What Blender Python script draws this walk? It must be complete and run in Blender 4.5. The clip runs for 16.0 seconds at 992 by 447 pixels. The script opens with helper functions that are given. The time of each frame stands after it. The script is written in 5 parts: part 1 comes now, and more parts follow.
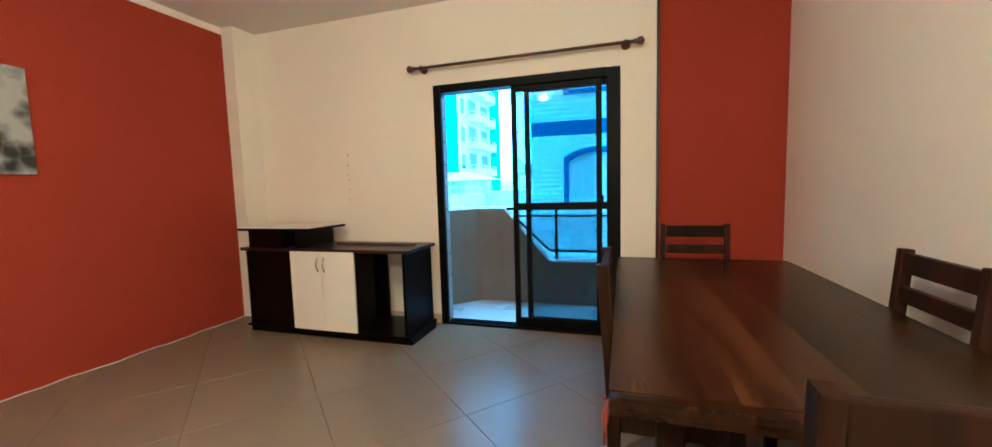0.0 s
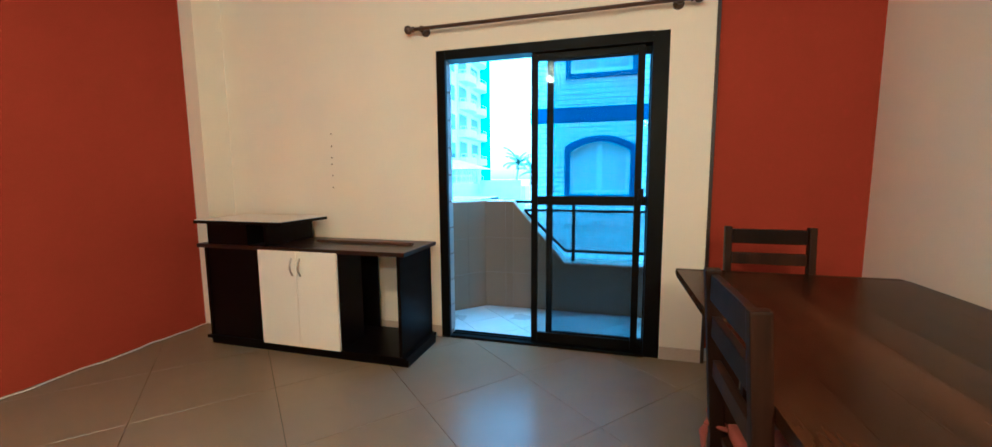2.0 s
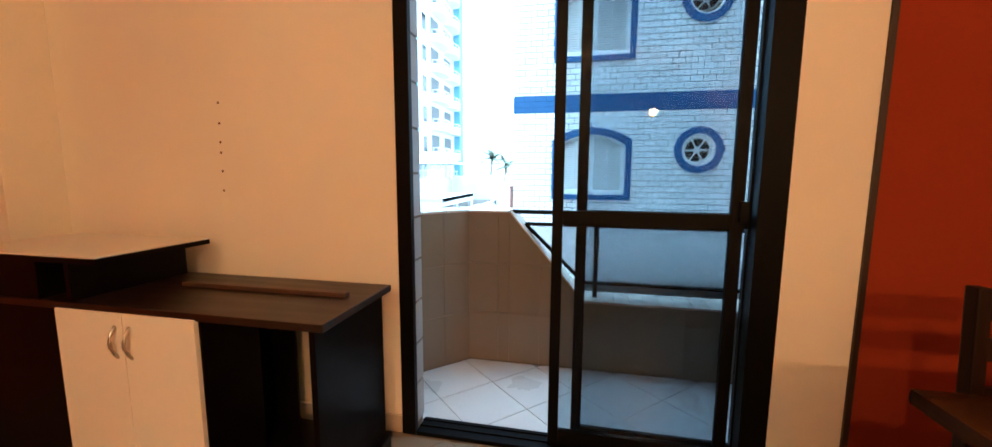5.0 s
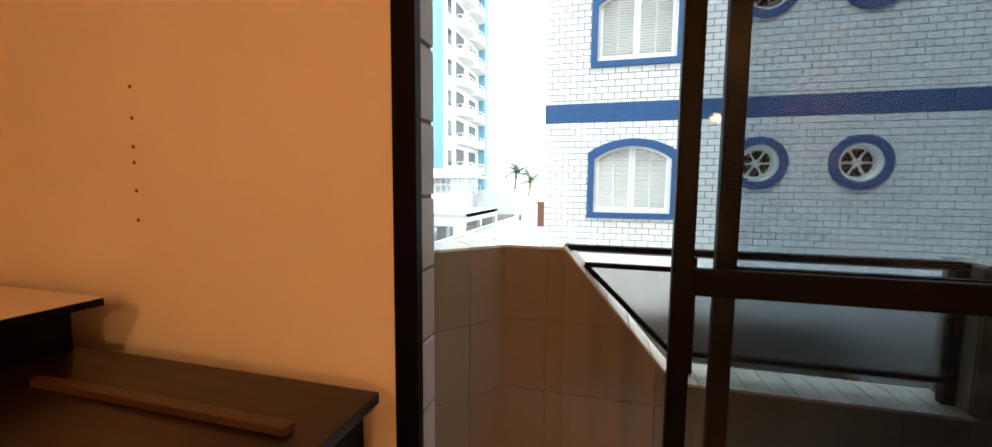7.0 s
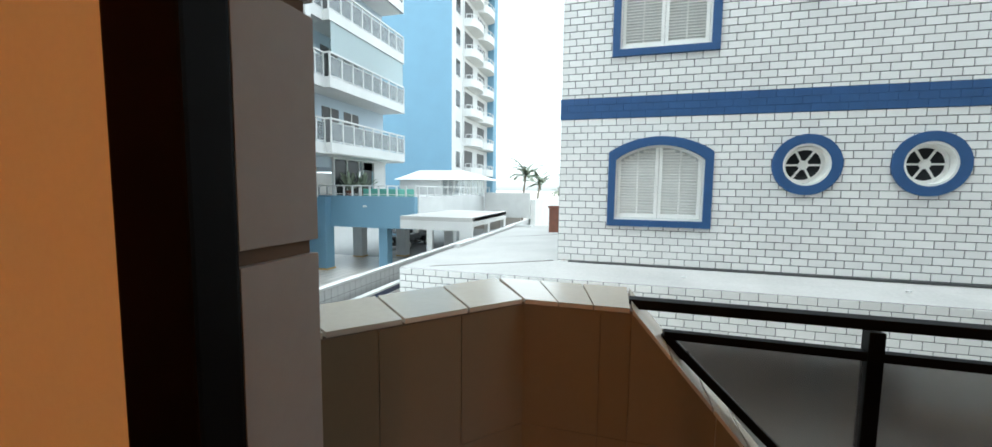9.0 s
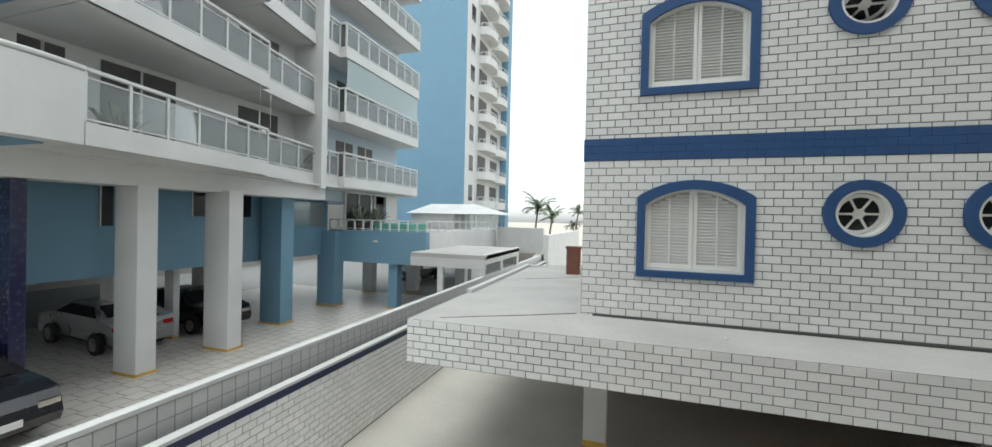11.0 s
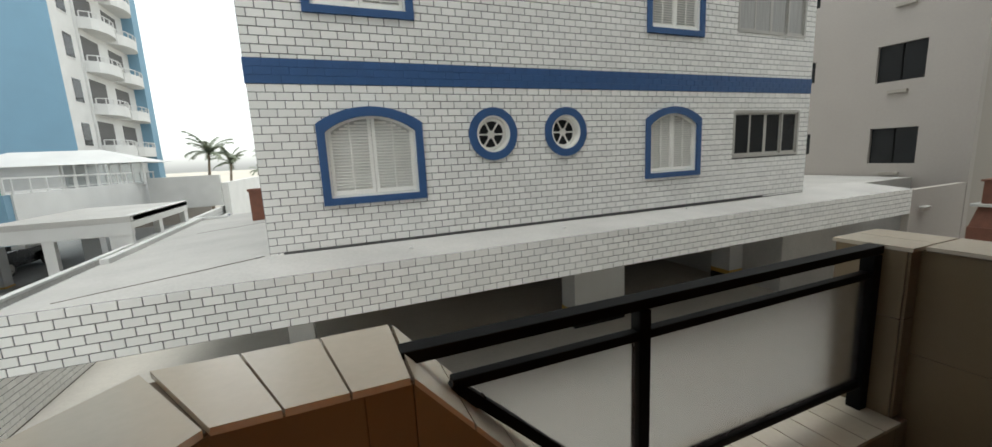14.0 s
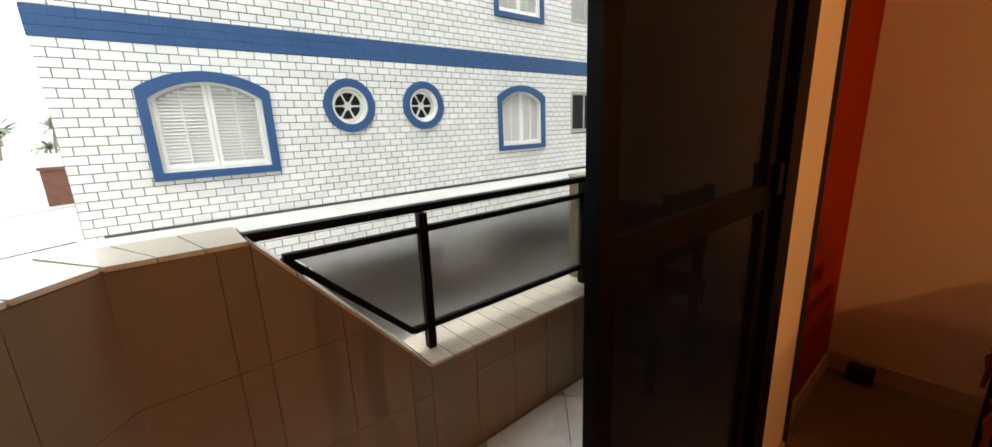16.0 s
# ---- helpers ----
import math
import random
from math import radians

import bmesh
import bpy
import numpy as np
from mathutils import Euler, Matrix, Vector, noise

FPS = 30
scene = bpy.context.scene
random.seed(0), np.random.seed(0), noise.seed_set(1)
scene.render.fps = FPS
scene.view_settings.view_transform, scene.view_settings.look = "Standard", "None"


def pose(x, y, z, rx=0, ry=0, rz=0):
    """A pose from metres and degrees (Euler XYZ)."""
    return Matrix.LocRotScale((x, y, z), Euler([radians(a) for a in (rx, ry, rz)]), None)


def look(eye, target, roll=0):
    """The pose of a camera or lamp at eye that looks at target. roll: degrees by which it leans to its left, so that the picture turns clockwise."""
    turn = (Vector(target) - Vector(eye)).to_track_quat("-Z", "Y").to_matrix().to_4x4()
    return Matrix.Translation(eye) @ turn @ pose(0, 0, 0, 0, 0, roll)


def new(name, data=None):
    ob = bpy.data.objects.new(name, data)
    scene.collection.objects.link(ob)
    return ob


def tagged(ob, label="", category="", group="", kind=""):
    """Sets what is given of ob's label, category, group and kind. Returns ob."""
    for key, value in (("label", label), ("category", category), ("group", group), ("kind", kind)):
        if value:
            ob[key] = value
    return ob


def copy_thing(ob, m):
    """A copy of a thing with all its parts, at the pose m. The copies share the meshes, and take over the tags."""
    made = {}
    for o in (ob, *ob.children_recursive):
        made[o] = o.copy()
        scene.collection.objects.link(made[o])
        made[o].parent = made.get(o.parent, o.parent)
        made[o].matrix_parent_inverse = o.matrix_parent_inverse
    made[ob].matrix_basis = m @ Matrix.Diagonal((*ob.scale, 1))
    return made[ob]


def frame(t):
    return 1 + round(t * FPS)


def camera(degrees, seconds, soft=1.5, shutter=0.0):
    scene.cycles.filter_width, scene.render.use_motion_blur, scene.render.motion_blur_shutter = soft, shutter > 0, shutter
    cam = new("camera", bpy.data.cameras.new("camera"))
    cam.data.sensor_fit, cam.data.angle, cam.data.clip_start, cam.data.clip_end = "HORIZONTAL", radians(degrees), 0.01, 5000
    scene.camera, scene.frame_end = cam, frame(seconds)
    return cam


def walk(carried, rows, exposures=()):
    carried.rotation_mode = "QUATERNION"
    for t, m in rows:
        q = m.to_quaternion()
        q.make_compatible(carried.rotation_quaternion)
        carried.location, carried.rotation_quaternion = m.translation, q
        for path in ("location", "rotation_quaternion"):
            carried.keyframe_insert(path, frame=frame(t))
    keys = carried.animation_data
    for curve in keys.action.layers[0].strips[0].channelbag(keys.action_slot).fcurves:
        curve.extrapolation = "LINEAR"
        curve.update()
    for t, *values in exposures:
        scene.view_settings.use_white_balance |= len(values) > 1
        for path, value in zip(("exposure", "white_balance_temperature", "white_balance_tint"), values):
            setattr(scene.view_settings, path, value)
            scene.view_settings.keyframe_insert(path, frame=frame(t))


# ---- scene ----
cam = camera(101.3, 16.0)
PATH = [
    (0, (0.624, -3.327, 1.22), (0.031, -1.425, 1.046), -1.6),
    (0.5, (0.554, -3.265, 1.208), (-0.063, -1.373, 1.005), -0.5),
    (1, (0.518, -3.092, 1.239), (-0.168, -1.223, 1.046), -0.3),
    (1.5, (0.432, -2.955, 1.211), (-0.268, -1.095, 0.986), 0.4),
    (2, (0.269, -2.821, 1.218), (-0.264, -0.907, 0.994), -0.4),
    (2.5, (0.193, -2.68, 1.215), (-0.232, -0.736, 1.013), -0.5),
    (3, (0.185, -2.474, 1.214), (-0.324, -0.549, 1.03), -0.1),
    (3.5, (0.14, -2.287, 1.21), (-0.425, -0.38, 0.995), -0.2),
    (4, (0.053, -2.071, 1.233), (-0.445, -0.15, 0.985), 0.1),
    (6.5, (-0.381, -1.192, 1.254), (-0.754, 0.76, 1.029), 0.4),
    (7, (-0.417, -0.973, 1.268), (-0.929, 0.952, 1.088), 0.5),
    (7.5, (-0.47, -0.754, 1.256), (-0.985, 1.169, 1.07), 0.5),
    (8, (-0.557, -0.598, 1.285), (-0.966, 1.355, 1.136), 0.4),
    (8.5, (-0.595, -0.412, 1.275), (-1.023, 1.531, 1.072), -0.2),
    (9, (-0.634, -0.204, 1.292), (-1.186, 1.711, 1.122), 0.7),
    (9.5, (-0.683, -0.05, 1.302), (-1.316, 1.838, 1.118), -0.2),
    (10, (-0.781, 0.086, 1.37), (-1.416, 1.979, 1.264), 0.8),
    (12.5, (-0.923, 0.425, 1.589), (-1.315, 2.387, 1.605), -0.5),
    (13, (-0.857, 0.351, 1.518), (-0.944, 2.345, 1.399), -1.0),
    (13.5, (-0.764, 0.303, 1.372), (-0.236, 2.211, 1.087), -1.5),
    (14, (-0.673, 0.233, 1.335), (0.074, 2.059, 1.005), -2.8),
    (14.5, (-0.629, 0.082, 1.291), (0.138, 1.888, 0.902), -2.3),
    (15, (-0.627, -0.047, 1.279), (0.182, 1.724, 0.821), -2.0),
    (15.5, (-0.688, -0.217, 1.253), (0.33, 1.437, 0.775), -2.5),
    (16, (-0.735, -0.321, 1.257), (0.508, 1.175, 0.793), -2.3),
]
EXPOSURES = [
    (0.0, 3.62, 2870, -25), (2.8, 3.65, 2950, -24), (4.0, 3.5, 3430, -18), (5.3, 3.15, 4800, -6), (6.4, 2.85, 5900, 2), (7.5, 2.45, 5850, -1),
    (8.0, 2.12, 5800, -1), (8.6, 1.92, 5800, -1), (9.3, 1.85, 5750, -2), (10.0, 1.5, 5900, 0), (12.4, 1.12, 6550, 5), (14.0, 1.22, 6500, 4), (14.9, 1.52, 6450, 3), (15.6, 1.98, 6450, 3), (16.0, 2.36, 6450, 3),
]
walk(cam, [(t, look(eye, aim, roll)) for t, eye, aim, roll in PATH], EXPOSURES)

# ---- daylight and the room's lamp ----
world = bpy.data.worlds.new("overcast_sky")
scene.world = world
world.use_nodes = True
wn = world.node_tree.nodes
sky = wn.new("ShaderNodeTexSky")
sky.sky_type, sky.sun_disc = "NISHITA", False
sky.sun_elevation, sky.sun_rotation = radians(78), radians(180)
sky.air_density, sky.dust_density, sky.ozone_density = 1.0, 1.6, 1.0
soft_sky = wn.new("ShaderNodeHueSaturation")
soft_sky.inputs["Saturation"].default_value = 0.14
world.node_tree.links.new(sky.outputs["Color"], soft_sky.inputs["Color"])
world.node_tree.links.new(soft_sky.outputs["Color"], wn["Background"].inputs["Color"])
wn["Background"].inputs["Strength"].default_value = 0.15

sun = new("sun", bpy.data.lights.new("sun", "SUN"))
sun.data.energy, sun.data.angle, sun.data.color = 0.5, radians(70), (1.0, 0.96, 0.9)
sun.matrix_world = look((0, -6.4, 30), (0, 0, 0))

bulb_light = new("pendant_light", bpy.data.lights.new("pendant_light", "POINT"))
bulb_light.data.energy, bulb_light.data.color, bulb_light.data.shadow_soft_size = 11.0, (1.0, 0.26, 0.016), 0.06
bulb_light.location = (0.81, -4.27, 2.09)
ceiling_light = new("ceiling_light", bpy.data.lights.new("ceiling_light", "POINT"))
ceiling_light.data.energy, ceiling_light.data.color, ceiling_light.data.shadow_soft_size = 8.2, (1.0, 0.26, 0.016), 0.06
ceiling_light.location = (-0.63, -3.5, 2.70)


# ---- materials ----
def nodes_of(m):
    m.use_nodes = True
    return m.node_tree.nodes, m.node_tree.links, m.node_tree.nodes["Principled BSDF"]


def mat(name, color, rough=0.6, metal=0.0, var=0.12, scale=3.0, bump=0.15, grain=60.0, dirt=0.0, piece=0.0, coat=0.0, stretch=(1, 1, 1), spec=0.5, wear=0.12):
    """A painted, stony or metal surface: broad stains, fine grain, relief, and a tone of its own for each piece."""
    m = bpy.data.materials.new(name)
    n, l, b = nodes_of(m)
    tc = n.new("ShaderNodeTexCoord")
    mp = n.new("ShaderNodeMapping")
    mp.inputs["Scale"].default_value = stretch
    l.new(tc.outputs["Object"], mp.inputs["Vector"])
    big = n.new("ShaderNodeTexNoise")
    big.inputs["Scale"].default_value, big.inputs["Detail"].default_value = scale, 5
    fine = n.new("ShaderNodeTexNoise")
    fine.inputs["Scale"].default_value, fine.inputs["Detail"].default_value = grain, 4
    for t in (big, fine):
        l.new(mp.outputs["Vector"], t.inputs["Vector"])
    mix = n.new("ShaderNodeMath")
    mix.operation = "MULTIPLY_ADD"
    mix.inputs[1].default_value = 0.65
    l.new(big.outputs["Fac"], mix.inputs[0])
    half = n.new("ShaderNodeMath")
    half.operation = "MULTIPLY"
    half.inputs[1].default_value = 0.35
    l.new(fine.outputs["Fac"], half.inputs[0])
    l.new(half.outputs[0], mix.inputs[2])
    ramp = n.new("ShaderNodeValToRGB")
    ramp.color_ramp.elements[0].position, ramp.color_ramp.elements[1].position = 0.3, 0.7
    lo = tuple(c * (1 - var - dirt) for c in color)
    hi = tuple(min(1, c * (1 + var * 0.6)) for c in color)
    ramp.color_ramp.elements[0].color, ramp.color_ramp.elements[1].color = (*lo, 1), (*hi, 1)
    l.new(mix.outputs[0], ramp.inputs["Fac"])
    out = ramp.outputs["Color"]
    if piece:
        info = n.new("ShaderNodeObjectInfo")
        geo = n.new("ShaderNodeNewGeometry")
        add = n.new("ShaderNodeMath")
        add.operation = "ADD"
        l.new(info.outputs["Random"], add.inputs[0])
        l.new(geo.outputs["Random Per Island"], add.inputs[1])
        fr = n.new("ShaderNodeMath")
        fr.operation = "FRACT"
        l.new(add.outputs[0], fr.inputs[0])
        rng = n.new("ShaderNodeMapRange")
        rng.inputs["To Min"].default_value, rng.inputs["To Max"].default_value = 1 - piece, 1 + piece * 0.5
        l.new(fr.outputs[0], rng.inputs["Value"])
        hsv = n.new("ShaderNodeHueSaturation")
        l.new(out, hsv.inputs["Color"])
        l.new(rng.outputs["Result"], hsv.inputs["Value"])
        out = hsv.outputs["Color"]
    l.new(out, b.inputs["Base Color"])
    rr = n.new("ShaderNodeMapRange")
    rr.inputs["To Min"].default_value, rr.inputs["To Max"].default_value = max(0.02, rough - wear), min(1, rough + wear)
    l.new(big.outputs["Fac"], rr.inputs["Value"])
    l.new(rr.outputs["Result"], b.inputs["Roughness"])
    b.inputs["Metallic"].default_value = metal
    b.inputs["Specular IOR Level"].default_value = spec
    b.inputs["Coat Weight"].default_value = coat
    b.inputs["Coat Roughness"].default_value = 0.12
    if bump:
        bp = n.new("ShaderNodeBump")
        bp.inputs["Strength"].default_value, bp.inputs["Distance"].default_value = bump, 0.004
        l.new(mix.outputs[0], bp.inputs["Height"])
        l.new(bp.outputs["Normal"], b.inputs["Normal"])
    return m


def glass_mat(name, tint, rough=0.0, haze=0.0, haze_color=(0.5, 0.5, 0.5), ior=1.5):
    """A thin pane: tinted see-through, mirror by Fresnel, and a share of pale diffuse haze."""
    m = bpy.data.materials.new(name)
    n, l, b = nodes_of(m)
    out = n["Material Output"]
    tr = n.new("ShaderNodeBsdfTransparent")
    tr.inputs["Color"].default_value = (*tint, 1)
    gl = n.new("ShaderNodeBsdfGlossy")
    gl.inputs["Roughness"].default_value = rough
    fr = n.new("ShaderNodeFresnel")
    fr.inputs["IOR"].default_value = ior
    mix = n.new("ShaderNodeMixShader")
    l.new(fr.outputs["Fac"], mix.inputs["Fac"])
    l.new(tr.outputs["BSDF"], mix.inputs[1])
    l.new(gl.outputs["BSDF"], mix.inputs[2])
    last = mix.outputs["Shader"]
    if haze:
        df = n.new("ShaderNodeBsdfDiffuse")
        df.inputs["Color"].default_value = (*haze_color, 1)
        tl = n.new("ShaderNodeBsdfTranslucent")
        tl.inputs["Color"].default_value = (*haze_color, 1)
        both = n.new("ShaderNodeMixShader")
        l.new(df.outputs["BSDF"], both.inputs[1])
        l.new(tl.outputs["BSDF"], both.inputs[2])
        m2 = n.new("ShaderNodeMixShader")
        m2.inputs["Fac"].default_value = haze
        l.new(last, m2.inputs[1])
        l.new(both.outputs["Shader"], m2.inputs[2])
        last = m2.outputs["Shader"]
    l.new(last, out.inputs["Surface"])
    return m


def wood_mat(name, dark, light, rough=0.35, axis=1, coat=0.3, spec=0.14):
    m = bpy.data.materials.new(name)
    n, l, b = nodes_of(m)
    tc = n.new("ShaderNodeTexCoord")
    info = n.new("ShaderNodeObjectInfo")
    geo = n.new("ShaderNodeNewGeometry")
    off = n.new("ShaderNodeVectorMath")
    off.operation = "MULTIPLY_ADD"
    comb = n.new("ShaderNodeCombineXYZ")
    for i in range(3):
        l.new((info if i < 2 else geo).outputs["Random" if i < 2 else "Random Per Island"], comb.inputs[i])
    l.new(comb.outputs[0], off.inputs[0])
    off.inputs[1].default_value = (37, 23, 51)
    l.new(tc.outputs["Object"], off.inputs[2])
    mp = n.new("ShaderNodeMapping")
    s = [9.0, 9.0, 9.0]
    s[axis] = 0.8
    mp.inputs["Scale"].default_value = s
    l.new(off.outputs[0], mp.inputs["Vector"])
    broad = n.new("ShaderNodeTexNoise")
    broad.inputs["Scale"].default_value, broad.inputs["Detail"].default_value, broad.inputs["Distortion"].default_value = 0.9, 6, 0.6
    fine = n.new("ShaderNodeTexNoise")
    fine.inputs["Scale"].default_value, fine.inputs["Detail"].default_value = 9, 6
    l.new(mp.outputs["Vector"], broad.inputs["Vector"])
    l.new(mp.outputs["Vector"], fine.inputs["Vector"])
    sm = n.new("ShaderNodeMath")
    sm.operation = "MULTIPLY_ADD"
    sm.inputs[1].default_value = 0.3
    l.new(fine.outputs["Fac"], sm.inputs[0])
    l.new(broad.outputs["Fac"], sm.inputs[2])
    ramp = n.new("ShaderNodeValToRGB")
    ramp.color_ramp.elements[0].position, ramp.color_ramp.elements[1].position = 0.45, 0.82
    ramp.color_ramp.elements[0].color, ramp.color_ramp.elements[1].color = (*dark, 1), (*light, 1)
    l.new(sm.outputs[0], ramp.inputs["Fac"])
    hsv = n.new("ShaderNodeHueSaturation")
    rng = n.new("ShaderNodeMapRange")
    rng.inputs["To Min"].default_value, rng.inputs["To Max"].default_value = 0.4, 1.3
    l.new(info.outputs["Random"], rng.inputs["Value"])
    l.new(rng.outputs["Result"], hsv.inputs["Value"])
    l.new(ramp.outputs["Color"], hsv.inputs["Color"])
    l.new(hsv.outputs["Color"], b.inputs["Base Color"])
    b.inputs["Roughness"].default_value = rough
    b.inputs["Coat Weight"].default_value, b.inputs["Coat Roughness"].default_value = coat, 0.25
    b.inputs["Specular IOR Level"].default_value = spec
    bp = n.new("ShaderNodeBump")
    bp.inputs["Strength"].default_value, bp.inputs["Distance"].default_value = 0.12, 0.003
    l.new(sm.outputs[0], bp.inputs["Height"])
    l.new(bp.outputs["Normal"], b.inputs["Normal"])
    return m


def tile_mat(name, dark, light, rough, spec):
    """A glazed floor tile with soft clouding at two scales and a slight tone of its own for each tile."""
    m = bpy.data.materials.new(name)
    n, l, b = nodes_of(m)
    tc = n.new("ShaderNodeTexCoord")
    tones = []
    for scale, detail in ((1.7, 2), (9.0, 3)):
        t = n.new("ShaderNodeTexNoise")
        t.inputs["Scale"].default_value, t.inputs["Detail"].default_value = scale, detail
        l.new(tc.outputs["Object"], t.inputs["Vector"])
        tones.append(t)
    mean = n.new("ShaderNodeMath")
    mean.operation = "MULTIPLY_ADD"
    mean.inputs[1].default_value = 0.6
    l.new(tones[0].outputs["Fac"], mean.inputs[0])
    part_of = n.new("ShaderNodeMath")
    part_of.operation = "MULTIPLY"
    part_of.inputs[1].default_value = 0.3
    l.new(tones[1].outputs["Fac"], part_of.inputs[0])
    l.new(part_of.outputs[0], mean.inputs[2])
    info = n.new("ShaderNodeObjectInfo")
    own = n.new("ShaderNodeMath")
    own.operation = "MULTIPLY_ADD"
    own.inputs[1].default_value = 0.14
    l.new(info.outputs["Random"], own.inputs[0])
    l.new(mean.outputs[0], own.inputs[2])
    mix = n.new("ShaderNodeMix")
    mix.data_type = "RGBA"
    mix.inputs[6].default_value, mix.inputs[7].default_value = (*dark, 1), (*light, 1)
    l.new(own.outputs[0], mix.inputs[0])
    l.new(mix.outputs[2], b.inputs["Base Color"])
    b.inputs["Roughness"].default_value = rough
    b.inputs["Specular IOR Level"].default_value = spec
    return m


M_WHITE = mat("white_wall_paint", (0.83, 0.755, 0.62), 0.8, var=0.05, scale=1.2, bump=0.12, grain=140, spec=0.2)
M_RED = mat("red_wall_paint", (0.285, 0.036, 0.0004), 0.8, var=0.07, scale=1.4, bump=0.12, grain=140, spec=0.0)
M_CEIL = mat("ceiling_paint", (0.80, 0.77, 0.72), 0.85, var=0.04, scale=0.8, bump=0.06)
M_FLOOR = tile_mat("polished_porcelain_tile", (0.185, 0.143, 0.088), (0.235, 0.184, 0.118), 0.26, 0.30)
M_GROUT = mat("dark_grout", (0.085, 0.068, 0.05), 0.9, var=0.2, grain=90)
M_BASE = mat("beige_baseboard_tile", (0.52, 0.43, 0.33), 0.35, var=0.12, scale=6)
M_BLACK = mat("black_anodised_aluminium", (0.0018, 0.0018, 0.002), 0.5, metal=0.0, var=0.2, bump=0.03, spec=0.12)
M_TRIM = mat("dark_stained_trim", (0.03, 0.013, 0.008), 0.5, var=0.3, scale=9)
M_WENGE = mat("wenge_laminate", (0.0032, 0.0022, 0.0024), 0.34, var=0.35, scale=2, bump=0.05, grain=30, stretch=(1, 1, 8), spec=0.08)
M_WENGE_TOP = mat("brown_black_laminate_top", (0.013, 0.0055, 0.0036), 0.36, var=0.35, scale=3, bump=0.05, stretch=(1, 8, 8))
M_LAMW = mat("white_laminate", (0.78, 0.74, 0.66), 0.4, var=0.03, bump=0.02)
M_STRIPE = mat("navy_masonry_paint", (0.022, 0.032, 0.085), 0.5, var=0.2, scale=5)
M_PALEGROUT = mat("pale_tile_joint", (0.27, 0.27, 0.26), 0.9, var=0.15)
M_STEEL = mat("brushed_steel", (0.55, 0.52, 0.48), 0.3, metal=1.0, var=0.1)
M_ROD = mat("turned_dark_wood", (0.07, 0.035, 0.02), 0.4, var=0.3, scale=8)
M_TABLE = wood_mat("reddish_table_wood", (0.0016, 0.0007, 0.0002), (0.050, 0.0195, 0.0040), 0.26, 1, 0.0, 0.13)
M_CHAIR = wood_mat("brown_chair_wood", (0.0115, 0.0042, 0.0010), (0.034, 0.0118, 0.0027), 0.45, 2, 0.0)
M_CLOTH = mat("rust_red_cotton", (0.32, 0.075, 0.035), 0.95, var=0.25, scale=14, bump=0.5, grain=300)
M_CABLE = mat("white_cable_sheath", (0.72, 0.67, 0.6), 0.5, var=0.1)
M_CANVAS = mat("grey_canvas_edge", (0.16, 0.15, 0.14), 0.8, var=0.3, scale=12)
M_HOLE = mat("bare_plaster_hole", (0.14, 0.075, 0.04), 0.95)
M_GLASS = glass_mat("smoked_sliding_glass", (0.70, 0.735, 0.76), 0.0, 0.006, (0.55, 0.58, 0.62), 1.22)
M_FROST = bpy.data.materials.new("frosted_railing_glass")
fn, fl, fb = nodes_of(M_FROST)
fb.inputs["Base Color"].default_value = (0.64, 0.64, 0.65, 1)
fb.inputs["Roughness"].default_value, fb.inputs["IOR"].default_value = 0.22, 1.33
fb.inputs["Transmission Weight"].default_value = 0.95
# pale haze mixed in to lighten the balcony panes
M_CLEAR = glass_mat("clear_glass", (0.93, 0.95, 0.95), 0.0, 0.13, (0.8, 0.83, 0.84), 1.35)
M_SCREEN = glass_mat("pale_screen_glass", (0.85, 0.9, 0.9), 0.1, 0.55, (0.74, 0.82, 0.83), 1.5)
M_NET = mat("netted_window", (0.075, 0.072, 0.07), 0.6, var=0.3, scale=3)
M_DARKGLASS = mat("dark_window_pane", (0.018, 0.02, 0.022), 0.14, var=0.3, scale=1.3, bump=0.0, spec=0.25)
M_TILE = mat("white_glazed_brick_tile", (0.83, 0.825, 0.80), 0.42, var=0.05, scale=1.5, bump=0.08, grain=70, piece=0.075)
M_TILEGROUT = mat("dark_brick_joint", (0.085, 0.085, 0.085), 0.95, var=0.25, grain=60)
M_BLUE = mat("blue_masonry_paint", (0.030, 0.088, 0.225), 0.55, var=0.16, scale=4, bump=0.15, grain=70)
M_SHUT = mat("white_shutter_paint", (0.84, 0.83, 0.79), 0.5, var=0.06)
M_ALU = mat("aluminium_window_frame", (0.5, 0.49, 0.46), 0.4, metal=0.6, var=0.1)
M_CURTAIN = mat("grey_window_blind", (0.40, 0.40, 0.39), 0.8, var=0.25, scale=5, stretch=(6, 6, 0.3))
M_ROOF = mat("weathered_roof_screed", (0.47, 0.46, 0.44), 0.85, var=0.12, scale=0.9, bump=0.4, grain=25, dirt=0.08)
M_CONC = mat("pavement_concrete", (0.56, 0.53, 0.475), 0.85, var=0.12, scale=0.7, bump=0.25, grain=18, dirt=0.03)
M_SAND = mat("distant_ground", (0.52, 0.48, 0.41), 0.95, var=0.15, scale=0.1, bump=0.1)
M_COPE = mat("cream_coping_tile", (0.60, 0.53, 0.425), 0.22, var=0.07, scale=3, bump=0.04, piece=0.10, wear=0.06)
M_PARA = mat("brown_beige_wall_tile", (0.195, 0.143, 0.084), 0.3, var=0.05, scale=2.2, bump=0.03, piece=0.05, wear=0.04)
M_PARAG = mat("brown_tile_joint", (0.15, 0.115, 0.085), 0.9)
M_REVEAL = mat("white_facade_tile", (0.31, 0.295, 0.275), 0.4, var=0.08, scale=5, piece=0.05)
